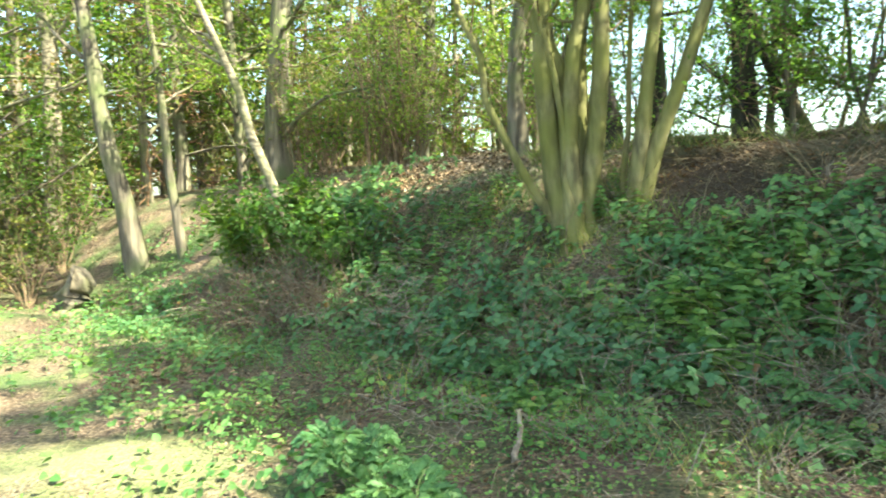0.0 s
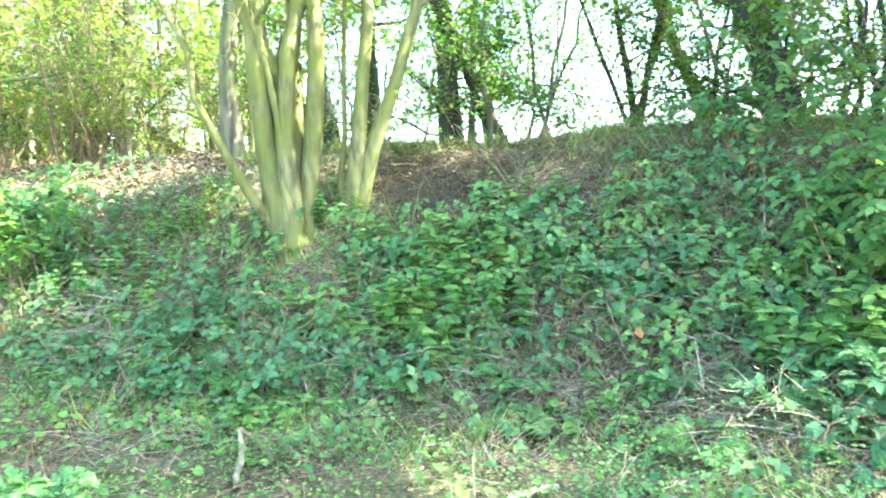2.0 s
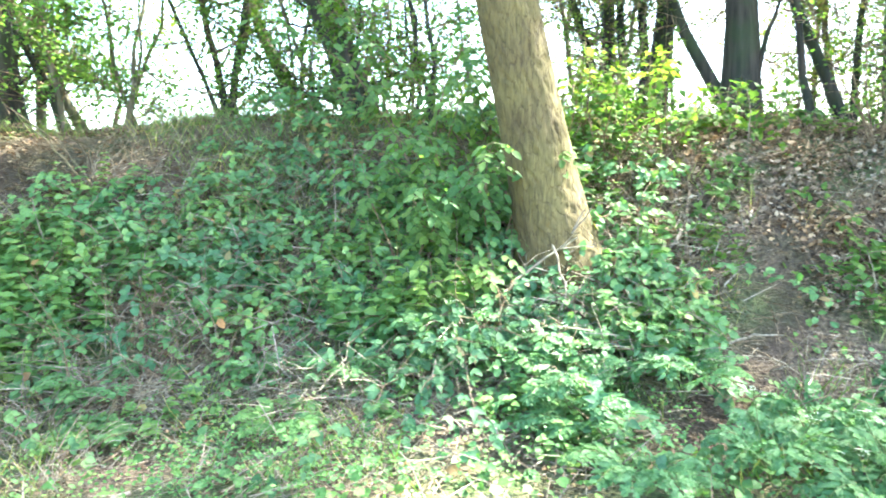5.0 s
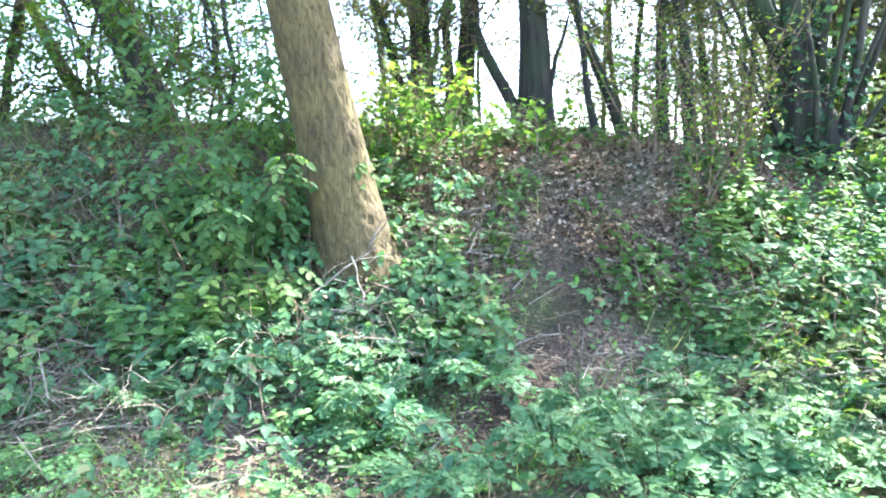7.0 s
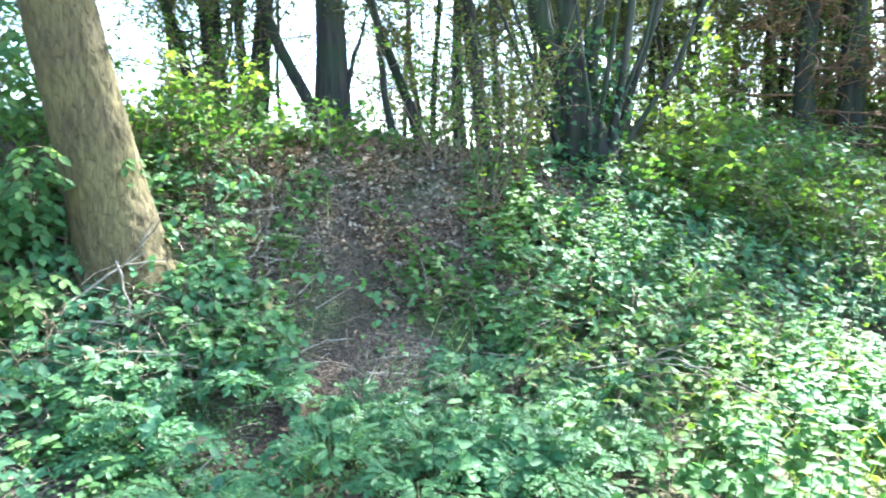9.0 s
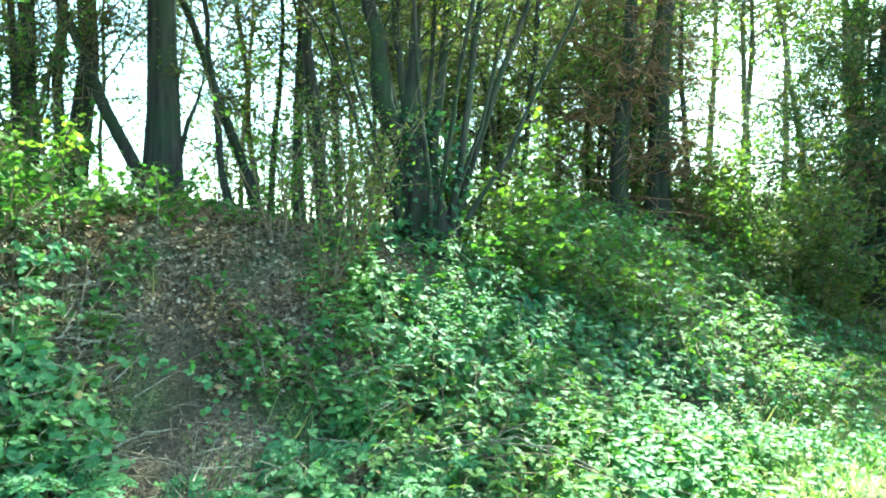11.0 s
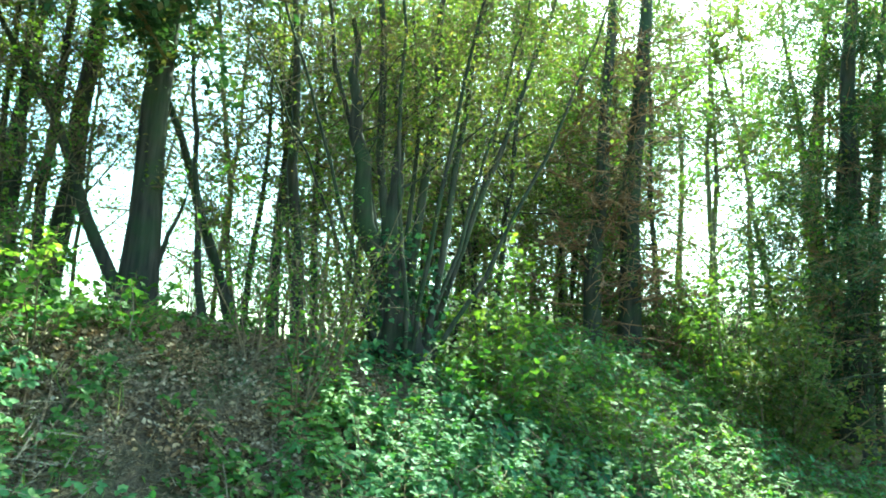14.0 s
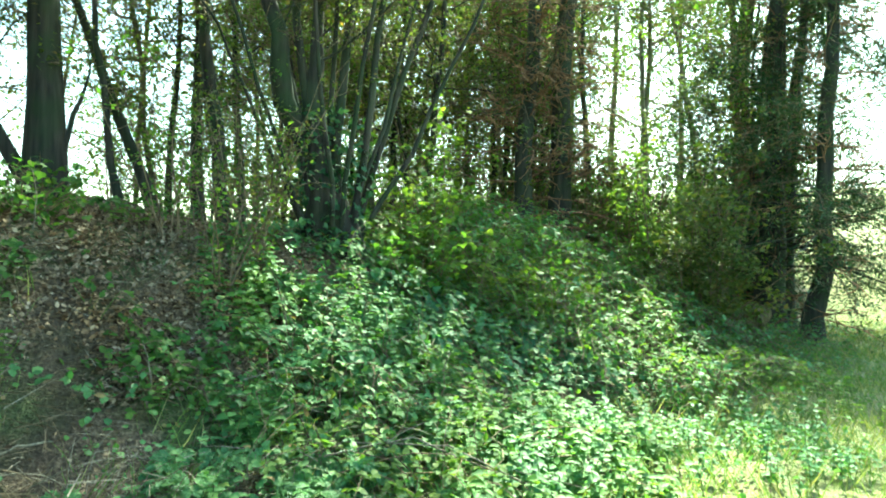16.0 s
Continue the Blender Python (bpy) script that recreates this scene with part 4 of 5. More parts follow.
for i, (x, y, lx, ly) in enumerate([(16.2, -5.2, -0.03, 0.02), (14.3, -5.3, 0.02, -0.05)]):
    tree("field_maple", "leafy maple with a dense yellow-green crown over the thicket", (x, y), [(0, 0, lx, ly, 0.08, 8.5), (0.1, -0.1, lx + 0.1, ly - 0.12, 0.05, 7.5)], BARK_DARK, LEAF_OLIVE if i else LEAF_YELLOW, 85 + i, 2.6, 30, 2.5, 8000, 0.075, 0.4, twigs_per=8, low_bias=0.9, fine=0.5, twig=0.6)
# the wood beyond the lane
tree("ash_tree", "pale sunlit trunk in the wood", (-7.27, 13.12), [(0, 0, 0.052, 0.028, 0.19, 10.0)], BARK_PALE, LEAF_YELLOW, 40, 2.6, 10, 2.2, 2600, 0.06, low_bias=1.5)
tree("wood_tree", "leaning brown trunk beside the lane", (-4.63, 10.53), [(0, 0, -0.091, -0.042, 0.145, 9.0)], BARK_GREY, LEAF_YELLOW, 41, 2.6, 9, 2.0, 2200, 0.06, low_bias=1.5)
tree("wood_tree", "thin leaning trunk beside the lane", (-3.85, 10.31), [(0, 0, -0.095, -0.037, 0.07, 7.0)], BARK_GREY, LEAF_YELLOW, 42, 2.2, 9, 1.5, 1500, 0.06, low_bias=1.5)
tree("birch_tree", "pale birch leaning over a shrub", (-2.02, 9.29), [(0, 0, -0.33, -0.085, 0.07, 7.0)], BARK_PALE, LEAF_YELLOW, 43, 2.0, 12, 1.6, 2500, 0.055, low_bias=1.5, crook=2.2, lumps=0.09)
tree("wood_tree", "straight dark trunk with dead twigs", (-2.7, 11.69), [(0, 0, 0.02, 0.0, 0.2, 11.0)], BARK_GREY, LEAF_CONIFER, 44, 0.8, 16, 1.9, 3500, 0.07, 0.1, droopy=0.1, low_bias=1.5)

# ---- further woodland, left of the bank and past its end ----
for i, (x, y) in enumerate([(-5.2, 14.2), (-8.6, 15.6), (-10.4, 14.6), (-3.6, 16.4), (-6.9, 17.6), (-1.2, 15.0)]):
    tree("conifer_tree", "shaded conifer with olive sprays and brown dead twigs", (x, y), [(0, 0, 0.02 * math.sin(3 * i), 0.01, 0.13, 11.0)], BARK_GREY, LEAF_OLIVE, 500 + i, 0.6, 34, 2.4, 5200, 0.11, 0.1, fine=0.5, dead=30, droopy=0.12, low_bias=1.2, twigs_per=6, group="woodland trees")
rng = np.random.default_rng(5)
for i in range(38):
    a, r = radians(rng.uniform(-8, 40)), rng.uniform(13.5, 27)
    x, y = -math.sin(a) * r, math.cos(a) * r
    tree("wood_tree", "slender woodland tree with fresh spring leaves", (x, y), [(0, 0, *(0.05 * rng.normal(size=2)), rng.uniform(0.06, 0.15), rng.uniform(7, 11))], BARK_GREY, (LEAF_WOOD, LEAF_OLIVE, LEAF_YELLOW)[i % 3], 100 + i, rng.uniform(0.5, 1.6), 13, 2.5, 2800, 0.098, 0.3, group="woodland trees", twigs_per=4, low_bias=1.7, dead=15 if i % 3 == 0 else 0)
for i in range(24):
    a, r = radians(-10 + 52 * (i + rng.random()) / 24), rng.uniform(25, 32)
    tree("wood_tree", "far woodland tree with a dense yellow-green crown", (-math.sin(a) * r, math.cos(a) * r), [(0, 0, *(0.03 * rng.normal(size=2)), rng.uniform(0.1, 0.18), rng.uniform(11, 14))], BARK_GREY, LEAF_OLIVE if i % 2 else LEAF_YELLOW, 800 + i, 0.6, 20, 3.6, 1900, 0.26, 0.25, group="woodland trees", twigs_per=4, low_bias=1.3)
for i in range(19):
    a, r = radians(rng.uniform(89, 103) if i < 9 else rng.uniform(104, 116) if i < 15 else rng.uniform(125, 129)), rng.uniform(14.5, 20)
    x, y = math.sin(a) * r, math.cos(a) * r
    tree("wood_tree", "woodland edge tree with dark twiggy crown", (x, y), [(0, 0, *(0.04 * rng.normal(size=2)), rng.uniform(0.04, 0.09), rng.uniform(8.5, 11))], BARK_DARK, LEAF_OLIVE if i % 3 else LEAF_YELLOW, 200 + i, (0.8, 2.6)[i % 2], 26, 2.3, 2800, 0.09, 0.45, group="woodland trees", twigs_per=9, low_bias=1.25, fine=0.5)

for i in range(22):
    a, r = radians(88 + 40 * (i + rng.random()) / 22), rng.uniform(24, 30)
    x, y = math.sin(a) * r, math.cos(a) * r
    tree("wood_tree", "tall far tree with a hazy twiggy crown", (x, y), [(0, 0, *(0.03 * rng.normal(size=2)), rng.uniform(0.09, 0.15), rng.uniform(13, 16))], BARK_GREY, LEAF_OLIVE if i % 3 else LEAF_YELLOW, 270 + i, (2.5, 6.0)[i % 2], 36, 3.8, 3000, 0.14, 0.3, group="woodland trees", twigs_per=9, fine=0.7)
for i in range(13):
    a, r = radians(62 + 42 * (i + rng.random()) / 13), rng.uniform(13, 18)
    tree("wood_tree", "twiggy tree whose crown hangs over the bank top", (math.sin(a) * r, math.cos(a) * r), [(0, 0, *(0.12 * rng.normal(size=2)), rng.uniform(0.03, 0.07), rng.uniform(9, 11.5))], BARK_GREY, LEAF_OLIVE, 700 + 240 + i, (1.0, 3.0)[i % 2], 30, 3.0, 2600, 0.085, 0.25, group="woodland trees", twigs_per=8, spurs=3)

# ---- shrubs ----
shrub("evergreen_shrub", "leafy bush with bare dead stems hanging below", (-1.75, 8.3), 301, 14, 1.35, 0.9, LEAF_WOOD, 2200, 0.085, OVAL, lift=0.4)
shrub("evergreen_shrub", "leafy bush with bare dead stems hanging below", (-1.25, 7.75), 302, 12, 1.0, 0.6, LEAF_ASH, 1300, 0.085, OVAL, lift=0.4)
shrub("evergreen_shrub", "leafy bush with bare dead stems hanging below", (-2.5, 8.7), 308, 12, 1.1, 0.7, LEAF_WOOD, 1300, 0.085, OVAL, lift=0.4)
for i, (x, y, tall, wide) in enumerate([(4.1, 3.15, 0.9, 0.5), (4.35, 2.95, 1.35, 0.45), (4.8, 3.5, 2.2, 0.6), (4.05, 2.75, 0.7, 0.4), (4.5, 2.72, 1.5, 0.35), (5.3, 3.2, 1.6, 0.6)]):
    elder((x, y), 303 + i * 37, 5, tall, wide, pairs=6 + int(2.5 * tall), blade=0.082)
for i, (x, y, tall) in enumerate([(6.9, 2.5, 0.8), (7.9, 2.9, 1.0), (8.3, 1.9, 0.55), (6.5, 2.9, 0.7), (5.85, 2.35, 0.75), (6.2, 2.0, 0.7), (6.1, 2.75, 0.9), (5.55, 2.75, 0.8), (6.75, 1.55, 0.6)]):
    shrub("maple_sapling", "bright yellow-green maple sapling in the sun", (x, y), 320 + i, 9, tall * 1.05, 0.75, LEAF_YELLOW if i % 3 == 0 else LEAF_WOOD, 210, 0.072, IVY, group="maple saplings")
for i in range(6):
    x, y = 6.6 + 0.28 * i + 0.2 * rng.normal(), 0.2 - 0.09 * i + 0.22 * rng.normal()
    shrub("hazel_sapling", "sparse hazel shoots on the bank top", (x, y), 310 + i, 7, (1.3, 1.7, 2.0)[i % 3], 0.85, (LEAF_YELLOW, LEAF_WOOD, LEAF_OLIVE)[i % 3], (260, 560, 620)[i % 3], 0.048, OVAL)
n = 0
while n < 34:
    a, r = radians(rng.uniform(8, 84) if n < 26 else rng.uniform(30, 58)), rng.uniform(8, 12.5)
    x, y = math.sin(a) * r, math.cos(a) * r
    if 2.7 < float(bank(x, y)[0]) < 6.5 and not (x > 7.5 and y < 3.0):
        tree("crest_sapling", "slender leafy sapling on the crest of the bank", (x, y), [(0, 0, *(0.12 * rng.normal(size=2)), rng.uniform(0.014, 0.03), rng.uniform(3.2, 5.5))], BARK_GREY, (LEAF_ASH, LEAF_ASH, LEAF_YELLOW)[n % 3], 700 + n, 0.4, 12, 1.0, 1200, 0.058, group="crest saplings", low_bias=1.2, twigs_per=5, crook=2.5, fine=0.7)
        n += 1
for i, (x, y, tall) in enumerate([(5.35, 4.75, 4.3), (5.75, 4.2, 4.2), (6.3, 4.9, 4.4)]):
    tree("crest_sapling", "densely leafed sapling behind the leaning pine", (x, y), [(0, 0, 0.05 * math.sin(i * 2), 0.05, 0.028, tall), (0.1, 0.1, 0.12 * math.cos(i * 3), 0.1, 0.02, tall * 0.8)], BARK_DARK, LEAF_ASH, 760 + i, 0.5, 16, 1.0, 1700, 0.06, group="crest saplings", low_bias=1.1, twigs_per=6, crook=2.5, fine=0.7)
for i in range(26):
    a, r = radians(rng.uniform(-2, 42)), rng.uniform(10.5, 18)
    shrub("woodland_shrub", "twiggy understorey shrub in dappled sun", (-math.sin(a) * r, math.cos(a) * r), 330 + i, 9, 2.2, 0.9, LEAF_OLIVE if i % 2 else LEAF_WOOD, 1100, 0.065, KITE, group="woodland shrubs", radius=0.014)
for i in range(12):
    x, y = rng.uniform(0.3, 3.2), rng.uniform(10.5, 13.5)
    shrub("thicket_shrub", "twiggy thicket shrub on the bank top", (x - 1.4, y), 360 + i, 9, 2.6, 0.8, LEAF_YELLOW, 700, 0.06, KITE, group="thicket shrubs", radius=0.014)

for i in range(17):
    a, r = radians(rng.uniform(78, 108) if i < 10 else rng.uniform(111, 121)), rng.uniform(12.8, 16.5)
    shrub("edge_shrub", "leafy yellow-green shrub at the wood's edge", (math.sin(a) * r, math.cos(a) * r), 400 + i, 10, rng.uniform(1.5, 2.6) if i < 10 else rng.uniform(2.2, 3.6), 1.1, (LEAF_YELLOW, LEAF_OLIVE, LEAF_WOOD)[i % 3], 1100, 0.08, KITE, group="edge shrubs", radius=0.014)

for i, (x, y, tall) in enumerate([(10.6, -7.1, 3.0), (11.2, -6.3, 2.8), (9.9, -6.6, 2.2)]):
    shrub("maple_bush", "tall yellow-green maple bush at the wood's edge", (x, y), 440 + i, 10, tall, 1.0, LEAF_YELLOW if i == 1 else LEAF_OLIVE, 2200, 0.1, KITE, radius=0.016)
for i, (x, y, tall) in enumerate([(7.7, -1.9, 0.8), (8.2, -2.5, 1.0), (8.7, -2.0, 1.2), (8.9, -3.0, 1.1), (8.1, -3.2, 0.8), (9.4, -2.4, 2.3), (9.3, -3.7, 1.1), (8.6, -3.9, 0.8)]):
    shrub("maple_sapling", "yellow-green maple sapling rising out of the bramble thicket", (x, y), 480 + i, 9, tall, 0.7, LEAF_YELLOW if i % 3 else LEAF_WOOD, 420 if tall < 2 else 800, 0.078, IVY, group="maple saplings")
for i in range(9):
    a, r = radians(98 + 2.3 * i), 14.5 + 1.6 * math.sin(i * 2.3)
    shrub("edge_shrub", "tall olive shrub with brown twigs behind the conifers", (math.sin(a) * r, math.cos(a) * r), 500 + i, 12, 3.6 + 0.7 * math.sin(i * 1.7), 1.2, LEAF_OLIVE if i % 3 else LEAF_WOOD, 1500, 0.085, KITE, group="edge shrubs", radius=0.014)
for i in range(12):
    a, r = radians(rng.uniform(108, 127)), rng.uniform(17, 25)
    shrub("hedge_shrub", "shaded hedgerow shrub behind the conifers", (math.sin(a) * r, math.cos(a) * r), 460 + i, 10, rng.uniform(2.5, 4.0), 1.4, LEAF_WOOD if i % 2 else LEAF_CONIFER, 1800, 0.12, KITE, group="hedge shrubs", radius=0.016)

# ---- undergrowth ----
CLEARINGS = [(3.5, 2.15), (2.95, 2.55), (2.5, 3.2), (1.9, 3.6), (4.5, -1.2)]


def free(x, y):
    return float(trodden(np.array(x), np.array(y))) < 0.35 and math.hypot(x - 1.2, y - 6.35) > 0.32 and math.hypot(x - 1.75, y - 6.25) > 0.25 and math.hypot(x - 4.72, y - 2.27) > 0.4 and not (3.5 < x < 5.3 and abs(y - 0.97) < 0.17) and min(math.hypot(x - a, y - b) for a, b in CLEARINGS) > 0.38


def cover(x, y):
    """How thickly plants grow: thin in drifts of straw and along the worn foot of the bank."""
    d, _ = bank(x, y)
    drift = np.sin(1.7 * x + 0.5) * np.sin(1.5 * y + 0.9 * x) + 0.6 * np.sin(3.9 * x - 2.2 * y + 1.0) * np.sin(3.1 * y + 1.3 * x)
    foot = np.clip((d + 0.25) / 0.9, 0, 1)
    worn = 1 - 0.48 * (1 - foot) * np.clip((np.asarray(x, float) - 0.3) / 0.5, 0, 1) * np.clip((3.6 - np.asarray(x, float)) / 0.4, 0, 1)
    den = np.exp(-(((x + 1.55) / 0.75) ** 2 + ((y - 7.45) / 0.65) ** 2))
    high = 1 - 0.65 * np.clip((d - 1.35) / 0.7, 0, 1) * np.clip((np.asarray(x, float) - 1.4) / 0.5, 0, 1) * np.clip((5.0 - np.asarray(x, float)) / 0.6, 0, 1)
    return np.clip(0.58 + 0.56 * drift, 0.06, 1) * worn * high * (1 - 0.9 * den) * (1 - trodden(x, y)) * (1 - 0.85 * littered(x, y)) * (1 - 0.8 * open_lane(x, y))


def grows(x, y):
    return float(cover(np.array(x), np.array(y))) > 0.75 * rng.random() + 0.12 and free(x, y)


n = 0
while n < 58:
    x, y = rng.uniform(-4, 8.5), rng.uniform(-3.5, 9.5)
    d, b = (float(v) for v in bank(x, y))
    if (0.35 if x < 3.6 else -0.2) < d < (2.2 if x < 4 else 2.8) and grows(x, y) and not (x > 4.9 and -0.5 < y < 2.4) and rng.random() < 1.1 - 0.25 * d:
        bramble((x, y), 1000 + n, rng.uniform(0.35, 0.6), 12, rng.uniform(0.18, 0.36), leaf=LEAF_BLUISH if n % 5 < 2 else None, shape=ROUND if d > 0.7 or y > 4.5 else None, size=0.06)
        n += 1
n = 0
while n < 92:
    x, y = rng.uniform(-3, 8), rng.uniform(-3, 8.5)
    d, b = (float(v) for v in bank(x, y))
    if -0.3 < d < 2.2 and grows(x, y) and not (x > 5.1 and 0.0 < y < 2.4):
        small = 0.6 if d < 0.35 and x < 3.6 else 1.0
        nettles((x, y), 2000 + n, rng.uniform(0.2, 0.4), 13 if small == 1 else 7, small * rng.uniform(0.2, 0.38), 0.082)
        n += 1
n = 0
while n < 22:
    x, y = rng.uniform(2.9, 5.0), rng.uniform(-1.2, 2.6)
    d, b = (float(v) for v in bank(x, y))
    if -0.9 < d < 0.75 and free(x, y) and rng.random() < 0.3 + 0.7 * float(cover(np.array(x), np.array(y))):
        parsley((x, y), 3000 + n, 8, rng.uniform(0.24, 0.36), rng.uniform(0.16, 0.30), blade=0.044, umbels=n % 3)
        n += 1
for i, (x, y) in enumerate([(0.55, 5.1), (2.25, 4.1), (1.5, 4.55), (2.95, 3.5), (3.1, 4.4), (0.2, 5.5), (1.1, 5.0), (3.3, 3.0), (2.6, 4.9), (2.0, 3.75), (2.75, 2.95)]):
    parsley((x, y), 3060 + i, 7, rng.uniform(0.2, 0.32), rng.uniform(0.08, 0.18), blade=0.040)
parsley((-0.48, 3.42), 3100, 11, 0.27, 0.34, blade=0.05)
parsley((-0.18, 3.15), 3101, 9, 0.28, 0.2, blade=0.05)
for i in range(26):
    x, y = rng.uniform(-4.6, -1.2), rng.uniform(3.2, 8.6)
    if float(bank(x, y)[0]) < -0.2 and float(open_lane(x, y)) < 0.25:
        nettles((x, y), 3200 + i, 0.5, 16, 0.2, 0.055, LEAF_PARSLEY, "low sunlit green ground plants beside the lane")
n = 0
while n < 46:
    x, y = rng.uniform(5.0, 12), rng.uniform(-9, -0.7)
    d, b = (float(v) for v in bank(x, y))
    if -0.4 < d < 3.6 and not (y > -1.5 and x > 7.2):
        bramble((x, y), 3300 + n, 0.6, 21, rng.uniform(0.28, 0.46) + 0.2 * min(max(0.0, d), 0.3 if y > -2.4 else 3.0), (LEAF_BRAMBLE, LEAF_YELLOW, LEAF_WOOD)[n % 3], 0.058 if d > 1.0 else 0.048, "sunlit bramble thicket at the end of the bank", shape=ROUND, turn_out=0.2)
        n += 1


def patchy(x, y):
    return 0.5 * np.sin(2.3 * x + 1.1 * y + 0.7) * np.sin(1.9 * y - 0.8 * x) + 0.5 * np.sin(5.1 * x - 2.7 * y) * np.sin(4.3 * y + 1.9 * x)


def scatter(name, label, category, count, box, accept, make, material, seed):
    r = np.random.default_rng(seed)
    x, y = r.uniform(box[0], box[2], count), r.uniform(box[1], box[3], count)
    d, _ = bank(x, y)
    keep = accept(x, y, d, r)
    x, y = x[keep], y[keep]
    pile = Pile()
    make(pile, np.column_stack([x, y, height(x, y)]), r)
    return tagged(new(name, pile.mesh(name, material, False)), label, category, "", "stuff")


def lay_litter(pile, p, r):
    pile.leaves(p + np.column_stack([np.zeros((len(p), 2)), r.uniform(0.01, 0.05, len(p))]), random_ways(r, len(p), 0.3), random_ups(r, len(p), 0.45), r.uniform(0.02, 0.048, len(p)), KITE)


def lay_curled(pile, p, r):
    pile.leaves(p + np.column_stack([np.zeros((len(p), 2)), r.uniform(0.0, 0.06, len(p))]), random_ways(r, len(p), 0.5), random_ups(r, len(p), 0.8), r.uniform(0.028, 0.062, len(p)), KITE)


def lay_grass(pile, p, r):
    pile.leaves(p, random_ways(r, len(p), 0.1) * 0.6 + (0, 0, 0.9), random_ways(r, len(p), 0.2), r.uniform(0.1, 0.34, len(p)), BLADE)


def lay_straw(pile, p, r, lift=0.0):
    pile.leaves(p + np.column_stack([np.zeros((len(p), 2)), r.uniform(0.02, 0.05 + lift, len(p))]), random_ways(r, len(p), 0.25) + (0, 0, 0.18), random_ups(r, len(p), 0.6), r.uniform(0.1, 0.38, len(p)), (BLADE[0] * (1, 0.9, 0.5), BLADE[1]))


def lay_ivy(pile, p, r):
    pile.leaves(p + np.column_stack([np.zeros((len(p), 2)), r.uniform(0.02, 0.14, len(p))]), random_ways(r, len(p), 0.3), random_ups(r, len(p), 0.38) + 0.8 * TO_LIGHT, r.uniform(0.035, 0.075, len(p)), ROUND)


def lay_seedlings(pile, p, r):
    pile.leaves(p + np.column_stack([np.zeros((len(p), 2)), r.uniform(0.03, 0.2, len(p))]), random_ways(r, len(p), 0.3), random_ups(r, len(p), 0.4) + 0.7 * TO_LIGHT, r.uniform(0.016, 0.034, len(p)), KITE)


scatter("leaf_litter", "brown dead leaves strewn over bank and lane", "leaf litter", 70000, (-7, -5, 13, 15), lambda x, y, d, r: (d > -1.6) & (d < 7) & (patchy(x, y) + 0.5 * r.normal(size=len(x)) > -0.2), lay_litter, LEAF_DRY, 51)
scatter("slope_litter", "sunlit brown leaf litter on the open slope", "leaf litter", 56000, (4.2, -0.8, 9.5, 3.2), lambda x, y, d, r: (d > 0.95) & (trodden(x, y) < 0.3 + 0.4 * r.random(len(x))) & (patchy(x, y) + 0.25 * np.clip(d - 1.2, -1, 1.2) + 0.25 * r.normal(size=len(x)) > -0.3), lay_curled, LEAF_TAN_SUNLIT, 57)
scatter("hollow_litter", "sunlit brown leaf litter in the hollow behind the coppice", "leaf litter", 16000, (-2.4, 7.0, 1.6, 11.5), lambda x, y, d, r: (d > 1.2) & (littered(x, y) + 0.25 * r.normal(size=len(x)) > 0.2), lay_curled, LEAF_TAN_SUNLIT, 64)
scatter("lane_litter", "brown dead leaves on the trodden soil", "leaf litter", 15000, (-3, 2.4, 3.4, 6.8), lambda x, y, d, r: (d > -2.0) & (d < 0.2) & (patchy(x, y) + 0.3 * r.normal(size=len(x)) > -0.1), lay_litter, LEAF_DRY, 58)
scatter("slope_twigs", "brown twigs strewn over the open slope", "twigs", 3000, (4.6, -0.6, 8.6, 2.8), lambda x, y, d, r: (d > 0.7), lay_straw, TWIG, 63)
scatter("scar_twigs", "dead roots and twigs on the bare soil below the crest", "twigs", 2400, (1.6, 3.8, 5.4, 7.4), lambda x, y, d, r: (d > 1.5) & (d < 3.6) & (trodden(x, y) > 0.15), lambda pile, p, r: lay_straw(pile, p, r, 0.1), TWIG, 65)
scatter("scar_litter", "brown dead leaves on the bare soil below the crest", "leaf litter", 9000, (1.6, 3.8, 5.4, 7.4), lambda x, y, d, r: (d > 1.4) & (d < 3.8) & (patchy(2 * x, y) + 0.3 * r.normal(size=len(x)) > -0.1), lay_litter, LEAF_DRY, 66)
scatter("twig_litter", "small fallen twigs on the soil", "twigs", 9000, (-3, -1, 9, 8), lambda x, y, d, r: (d > -1.6), lay_straw, TWIG, 59)
scatter("straw", "dry bleached grass and dead stalks lying on the bank", "dry stalks", 8500, (-4, -4, 8, 8), lambda x, y, d, r: (d > -0.1) & (d < 2.6), lay_straw, DRY, 52)
scatter("lane_straw", "bleached straw and dead stalks at the foot of the bank", "dry stalks", 6000, (-0.6, 1.2, 4.2, 5.6), lambda x, y, d, r: (d > -2.0) & (d < 0.5) & (np.hypot(x - 0.45, y - 3.85) > 0.4) & (patchy(y, x + 1) + 0.3 * r.normal(size=len(x)) > -0.15), lambda pile, p, r: lay_straw(pile, p, r, 0.06), DRY, 67)
scatter("lane_seedlings", "small green seedlings at the foot of the bank", "ground cover", 26000, (-1.5, 1.0, 4.4, 5.6), lambda x, y, d, r: (d > -2.1) & (d < 0.2) & (patchy(x + 3, y + 2) + 0.2 * r.normal(size=len(x)) > 0.15), lay_seedlings, LEAF_NETTLE, 68)
scatter("dead_stalks", "brown dead stalks tangled through the bank plants", "dry stalks", 40000, (-2, -2, 5.5, 8), lambda x, y, d, r: (d > 0.0) & (d < 2.4) & (trodden(x, y) < 0.5) & (patchy(x, y + 1) + 0.3 * r.normal(size=len(x)) > 0.05), lambda pile, p, r: lay_straw(pile, p, r, 0.27), DRY, 62)
